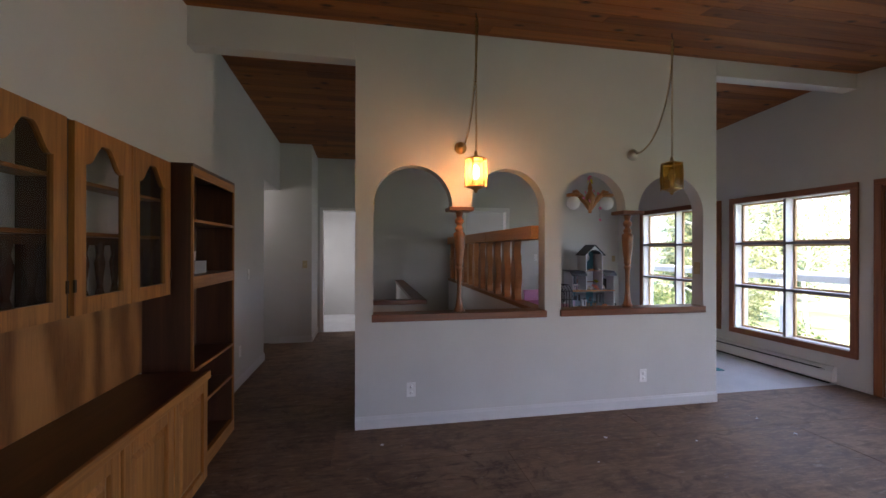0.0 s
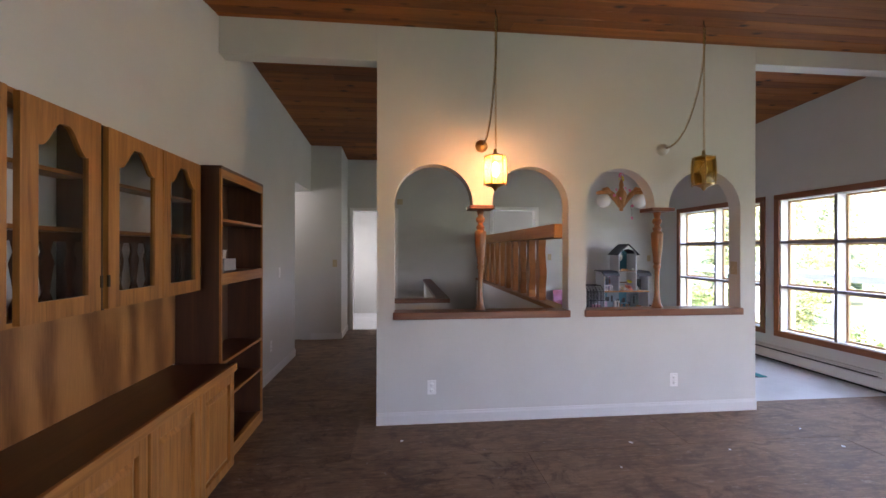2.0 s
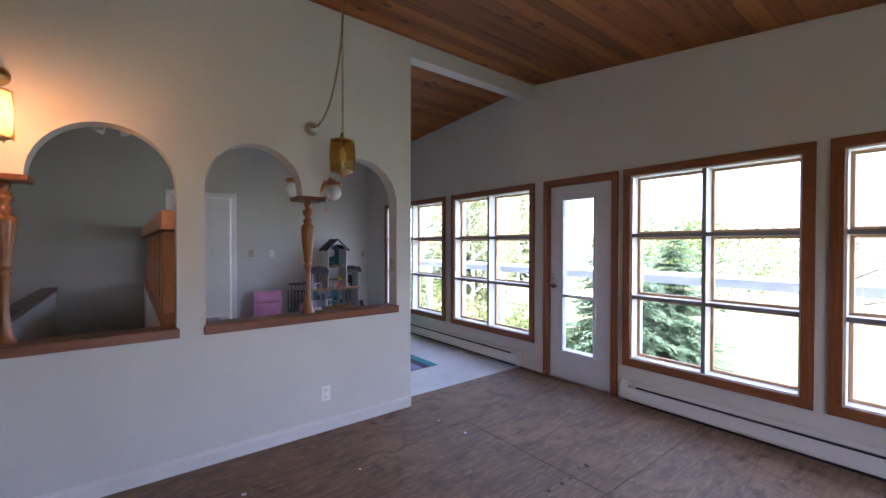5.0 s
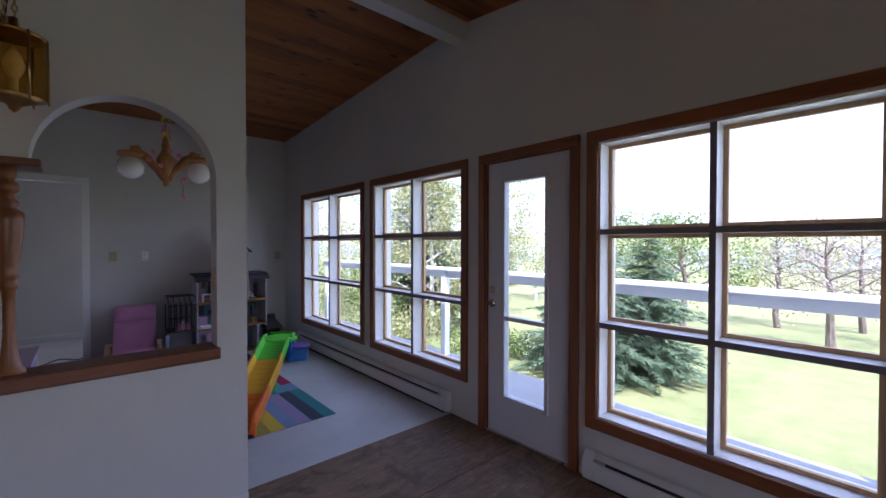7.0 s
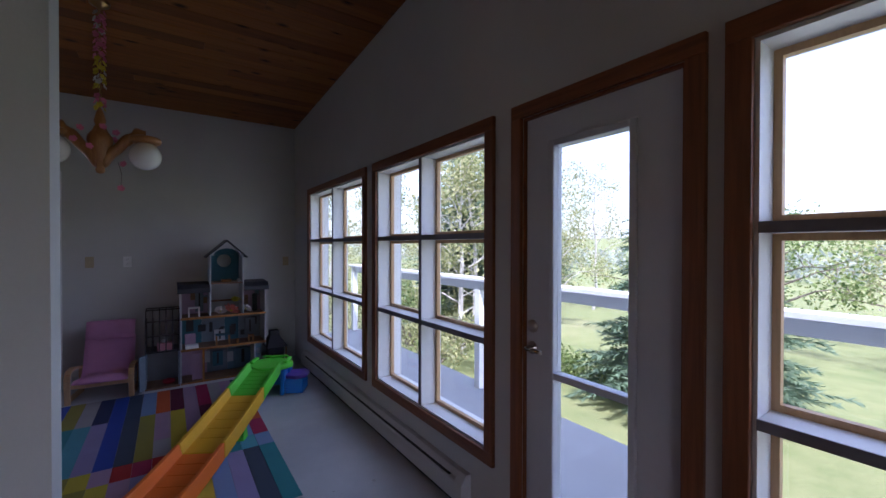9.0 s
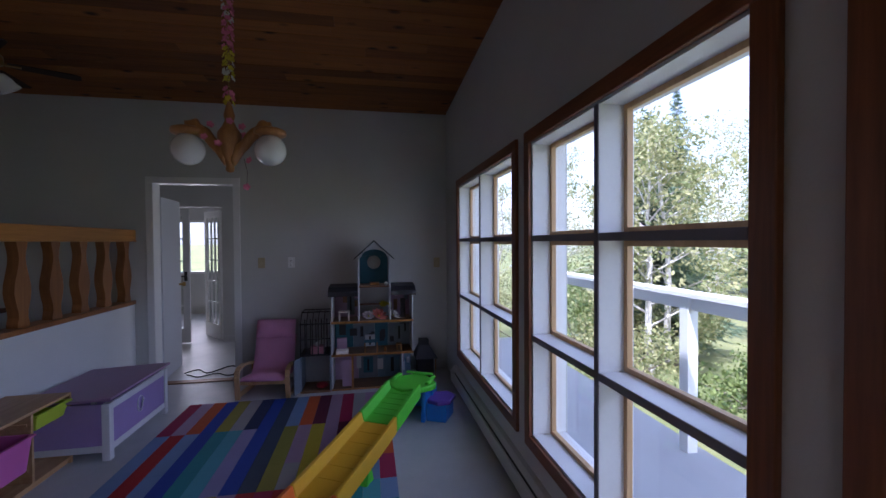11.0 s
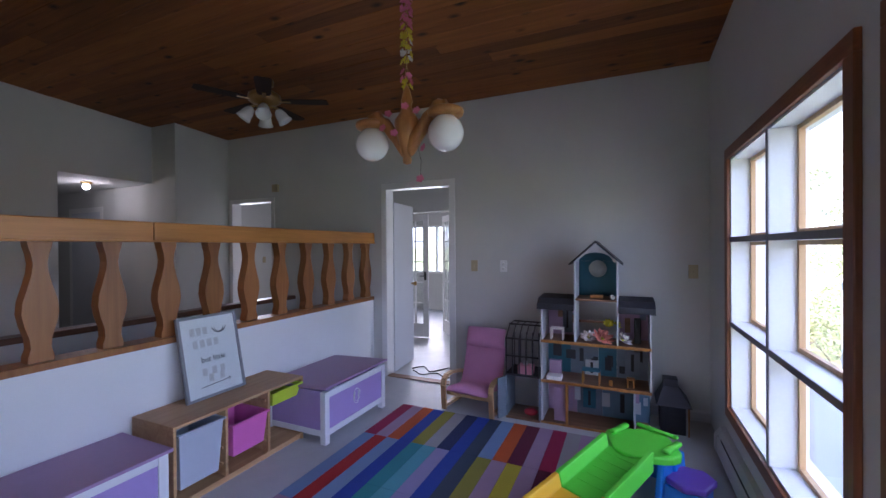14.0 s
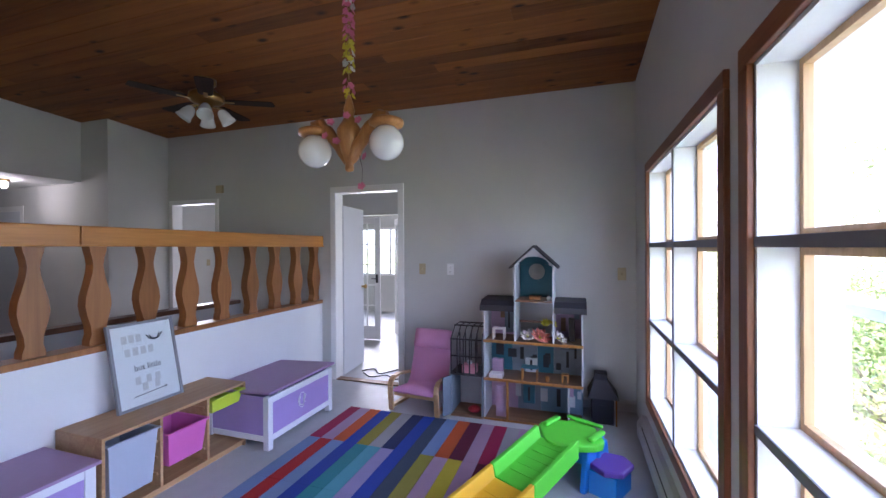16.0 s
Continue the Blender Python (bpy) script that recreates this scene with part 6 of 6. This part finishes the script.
gx = [EX + 0.22, 6.2, 7.2, 8, 9, 10, 11.5, 13, 15, 17, 20, 24, 29, 36, 46, 60, 80, 110, 160, 260, 500, 900]
gy = [-900, -400, -200, -110, -60, -40, -28, -20, -14, -10, -7, -4, -2, 0, 2, 4, 6, 8, 10, 12.5, 15, 18, 22, 28, 36, 50, 80, 140, 260, 500, 900]
g = M()
g.add([(x, y, ground_z(x, y)) for x in gx for y in gy], [(i * len(gy) + j, (i + 1) * len(gy) + j, (i + 1) * len(gy) + j + 1, i * len(gy) + j + 1) for i in range(len(gx) - 1) for j in range(len(gy) - 1)], True)
setting("ground", g, GRASS, "sunny lawn sloping away to fields", "ground")
g2 = M().add([(-900, -900, -1.3), (EX + 0.22, -900, -1.3), (EX + 0.22, 900, -1.3), (-900, 900, -1.3)], [(0, 1, 2, 3)])
setting("ground_behind", g2, GRASS, "lawn round the house", "ground")

DZ = -0.16
setting("deck", M().box(EX + 0.22, -6, DZ - 0.12, 7.15, 9.5, DZ), CONCR, "grey painted deck outside the windows", "deck")


def deck_railing():
    root = thing("deck_railing", (7.02, -6, DZ), "white painted deck railing with a wide top rail", "railing")
    white = plain("exterior_white", (0.78, 0.79, 0.80), 0.5)
    for k, y in enumerate((-5.9, -3.4, -1.0, 1.2, 3.55, 5.62, 7.75, 9.4)):
        part("post", M().box(-0.045, y + 6 - 0.045, 0, 0.045, y + 6 + 0.045, 1.22), white, root, "", 0.004)
    part("top_rail", M().box(-0.075, 0, 1.22, 0.075, 15.5, 1.26), white, root, "", 0.004)
    part("under_rail", M().box(-0.02, 0, 1.12, 0.02, 15.5, 1.22), white, root, "", 0.003)


deck_railing()


def rand_dir():
    z, a = random.uniform(-1, 1), random.uniform(0, 2 * math.pi)
    r = math.sqrt(1 - z * z)
    return Vector((r * math.cos(a), r * math.sin(a), z))


def leaf_cloud(centres, per, spread, size):
    """Many small folded leaves scattered round centres."""
    s = M()
    for c, rad in centres:
        for _ in range(per):
            p = Vector(c) + rand_dir() * rad * random.random() ** 0.5 * spread
            a, b = rand_dir(), rand_dir()
            b = (b - a * a.dot(b)).normalized()
            k = size * random.uniform(0.6, 1.4)
            s.v += [tuple(p - a * k), tuple(p + b * k * 0.55), tuple(p + a * k), tuple(p - b * k * 0.55)]
            n = len(s.v)
            s.f.append((n - 4, n - 3, n - 2, n - 1))
            s.s.append(False)
    return s


def raw(s, name, material):
    me = bpy.data.meshes.new(name)
    me.from_pydata(s.v, [], s.f)
    me.materials.append(material)
    return me


def broadleaf(x, y, h, r, leaves, bark, per, name, label, trunk=0.09, size=0.09, lean=0.0, first=0.3):
    z0 = ground_z(x, y) - 0.05
    root = thing(name, (x, y, z0), label, "tree", "garden trees")
    tip = Vector((lean * h, 0.1, h * 0.93))
    t = M()
    tp = [Vector((0, 0, 0)).lerp(tip, k / 6) + Vector((random.uniform(-1, 1), random.uniform(-1, 1), 0)) * 0.02 * h * (0 < k < 6) for k in range(7)]
    t.tube(tp, [trunk * (1 - 0.85 * k / 6) for k in range(7)], 8)
    centres = [(tip, r * 0.28)]
    n = int(9 + h * 1.6)
    for k in range(n):
        u = first + (0.96 - first) * k / n
        a = k * 2.4 + random.uniform(-0.4, 0.4)
        base = tp[0].lerp(tip, u)
        reach = r * (1 - 0.62 * max(0, (u - 0.45) / 0.55)) * random.uniform(0.65, 1.1)
        end = base + Vector((math.cos(a) * reach, math.sin(a) * reach, h * random.uniform(0.05, 0.16)))
        mid = base.lerp(end, 0.5) + Vector((0, 0, 0.03 * h))
        t.tube([base, mid, end], [trunk * 0.38 * (1 - u * 0.6), trunk * 0.22 * (1 - u * 0.6), 0.006], 5)
        for q in range(3):
            e2 = mid.lerp(end, q / 2) + rand_dir() * reach * 0.32
            t.tube([mid.lerp(end, q / 2.6), e2], [trunk * 0.12, 0.004], 4)
            centres.append((e2, r * random.uniform(0.18, 0.34)))
        centres.append((end, r * random.uniform(0.22, 0.36)))
    part("trunk", raw(t, "trunk", bark), None, root, "rough trunk and limbs")
    part("crown", raw(leaf_cloud(centres, per, 1.0, size), "crown", leaves), None, root, "loose leafy crown")


def spruce(x, y, h, r, dens=1.0, needle=0.05):
    z0 = ground_z(x, y) - 0.05
    root = thing("spruce_tree", (x, y, z0), "dark green spruce with layered drooping branches", "tree", "garden trees")
    part("trunk", raw(M().tube([(0, 0, 0), (0.02, 0, h * 0.5), (0, 0, h * 0.94)], [0.04 * h / 3, 0.02 * h / 3, 0.006], 8), "trunk", BARK), None, root, "straight trunk")
    s = M()
    tiers = int(h * 6.0)
    for i in range(tiers):
        u = i / tiers
        z, reach = h * (0.07 + 0.91 * u), r * (1 - u) ** 0.85 * random.uniform(0.82, 1.12) + 0.05
        nb = max(8, int(12 * (1 - u) + 6))
        for k in range(nb):
            a = 2 * math.pi * (k + random.random() * 0.7) / nb + i
            ln, zb, rise = reach * random.uniform(0.7, 1.12), z + random.uniform(-0.16, 0.16), random.uniform(-0.05, 0.3)
            d, side = Vector((math.cos(a), math.sin(a), 0)), Vector((-math.sin(a), math.cos(a), 0))
            m = max(4, int(ln * 12 * dens))
            for j in range(m):
                v = (j + 0.5) / m
                p = Vector((0, 0, zb)) + d * ln * v + Vector((0, 0, -0.22 * ln * v * v + rise * ln * v))
                for sg in (-1, 1, -0.4, 0.4):
                    tip = p + (d * 0.65 + side * sg * random.uniform(0.5, 0.9) + Vector((0, 0, random.uniform(-0.5, 0.3)))) * (0.13 + 0.20 * ln * (1 - v))
                    w = d * needle
                    s.v += [tuple(p - w), tuple(p + w), tuple(tip)]
                    n = len(s.v)
                    s.f.append((n - 3, n - 2, n - 1))
                    s.s.append(False)
    part("crown", raw(s, "crown", LEAF_S), None, root, "drooping needle branches")


def bush(x, y, h, r, mat, per=230, size=0.042):
    z0 = ground_z(x, y) - 0.05
    root = thing("bush", (x, y, z0), "loose leafy garden bush", "bush", "garden bushes")
    t = M()
    centres = []
    for k in range(12):
        a, q = k * 2.4, random.uniform(0.25, 1.0)
        e = Vector((math.cos(a) * r * q, math.sin(a) * r * q, h * random.uniform(0.35, 0.95) * (1.1 - 0.5 * q)))
        t.tube([(0, 0, 0), e * 0.5 + Vector((0, 0, 0.1)), e], [0.02, 0.012, 0.004], 4)
        centres.append((e, min(r, h) * 0.36))
    part("stems", raw(t, "stems", BARK), None, root)
    part("leaves", raw(leaf_cloud(centres, per, 1.0, size), "leaves", mat), None, root, "small leaves")


random.seed(5)
spruce(12.4, 4.95, 3.5, 1.4, 1.6, 0.03)
spruce(11.3, 5.75, 4.8, 1.5, 1.6, 0.028)
spruce(11.95, 12.6, 6.6, 2.1, 1.2, 0.035)
spruce(25.5, 27.5, 14.5, 3.0, 0.6)
spruce(30.0, 25.0, 12.0, 2.8, 0.6)
for x, y, h in ((10.4, 10.4, 5.4), (11.3, 11.0, 6.0), (15.2, 17.5, 7.6), (12.6, 18.8, 6.6), (17.5, 21.0, 8.6), (14.2, 24.0, 7.6), (19.5, 16.0, 8.2), (21.5, 20.0, 9.0), (11.2, 23.0, 6.0), (16.6, 12.6, 6.2), (10.6, 28.0, 6.6), (23.0, 15.5, 7.6)):
    broadleaf(x, y, h, 0.27 * h, LEAF_Y, BIRCHB, 60, "birch_tree", "thin pale-barked birch with yellowing leaves", 0.085, 0.05, random.uniform(-0.05, 0.05), 0.22)
for x, y, h in ((18.5, 6.2, 4.2), (22.0, 8.6, 4.6), (24.5, 4.6, 4.4), (19.6, 9.4, 4.4)):
    broadleaf(x, y, h, 0.52 * h, LEAF_G if y > 6 else LEAF_Y, BARK, 55, "apple_tree", "spreading orchard apple tree in leaf", 0.13, 0.055, 0.04, 0.3)
for x, y, h in ((19.5, 2.6, 3.8), (22.5, 0.8, 4.0), (26.0, 2.2, 4.2), (21.0, -2.2, 3.8), (27.5, -3.0, 4.2), (18.5, -5.5, 3.8)):
    broadleaf(x, y, h, 0.55 * h, TWIG, BARK, 26, "orchard_tree", "nearly bare spreading orchard tree with fine twigs", 0.13, 0.045, -0.04, 0.3)
for x, y, h, r, m in ((9.0, 9.6, 1.5, 1.1, LEAF_Y), (9.6, 11.8, 1.8, 1.3, LEAF_G), (8.6, 13.4, 1.9, 1.2, LEAF_Y), (10.8, 8.3, 1.1, 1.0, LEAF_G), (11.5, 11.0, 1.6, 1.3, LEAF_Y), (11.8, 6.6, 0.9, 0.9, LEAF_G), (10.4, 15.4, 2.0, 1.5, LEAF_G), (9.2, 17.5, 2.2, 1.5, LEAF_Y), (12.4, 14.4, 1.8, 1.5, LEAF_G), (8.4, 21.0, 2.4, 1.6, LEAF_G), (13.0, 20.5, 2.4, 1.8, LEAF_G)):
    bush(x, y, h, r, m)


def far_woods():
    """A far belt of tree crowns, as one clump of leaves and a low hill behind."""
    s = M()
    for k in range(900):
        y = random.uniform(-160, 200)
        x = random.uniform(60, 130)
        z, h = ground_z(x, y), random.uniform(2, 5)
        w = h * random.uniform(0.25, 0.5)
        for j in range(26):
            p = Vector((x + random.gauss(0, w * 0.5), y + random.gauss(0, w * 0.5), z + h * random.random() ** 0.8))
            a, b = rand_dir() * w * 0.3, rand_dir() * w * 0.3
            s.v += [tuple(p - a), tuple(p + b), tuple(p + a), tuple(p - b)]
            n = len(s.v)
            s.f.append((n - 4, n - 3, n - 2, n - 1))
    ob = part("far_woods", raw(s, "far_woods", LEAF_HAZE), None)
    tagged(ob, "far belt of mixed woods with haze put into the leaf colour", "woods", "", "stuff")


far_woods()


def plywood_panels():
    """Sheets of the bare living-room floor, with open seams."""
    w, l = 1.22, 2.44
    y, row = SY, 0
    while y < 3.80:
        x = WX - 0.14 - (0.0 if row % 2 else 1.22)
        while x < EX:
            a, b, c, d = max(x, WX - 0.13) + 0.003, min(x + l, EX) - 0.003, y + 0.003, min(y + w, 3.80) - 0.003
            if b - a > 0.05 and d - c > 0.05:
                part("plywood_panel", M().box(a, c, -0.004, b, d, random.uniform(0.0, 0.0025)), FLOORW, floor_living)
            x += l
        y += w
        row += 1


plywood_panels()
for k in range(26):
    x, y = random.uniform(-0.3, 4.8), random.uniform(1.0, 3.5)
    if k < 9:
        x, y = 3.3 + 0.11 * k + random.uniform(-0.03, 0.03), 2.01 + 0.012 * k + random.uniform(-0.03, 0.03)
    r = random.uniform(0.006, 0.018)
    d = thing("debris", (x, y, 0.0025), "small flake of debris on the bare floor", "debris", "floor debris")
    pts = [(r * math.cos(a) * random.uniform(0.6, 1.3), r * math.sin(a) * random.uniform(0.6, 1.3)) for a in [2 * math.pi * j / 6 for j in range(6)]]
    part("flake", M().prism(pts, 2, 0, 0.003), BLACKM if k < 9 else PAPER, d)
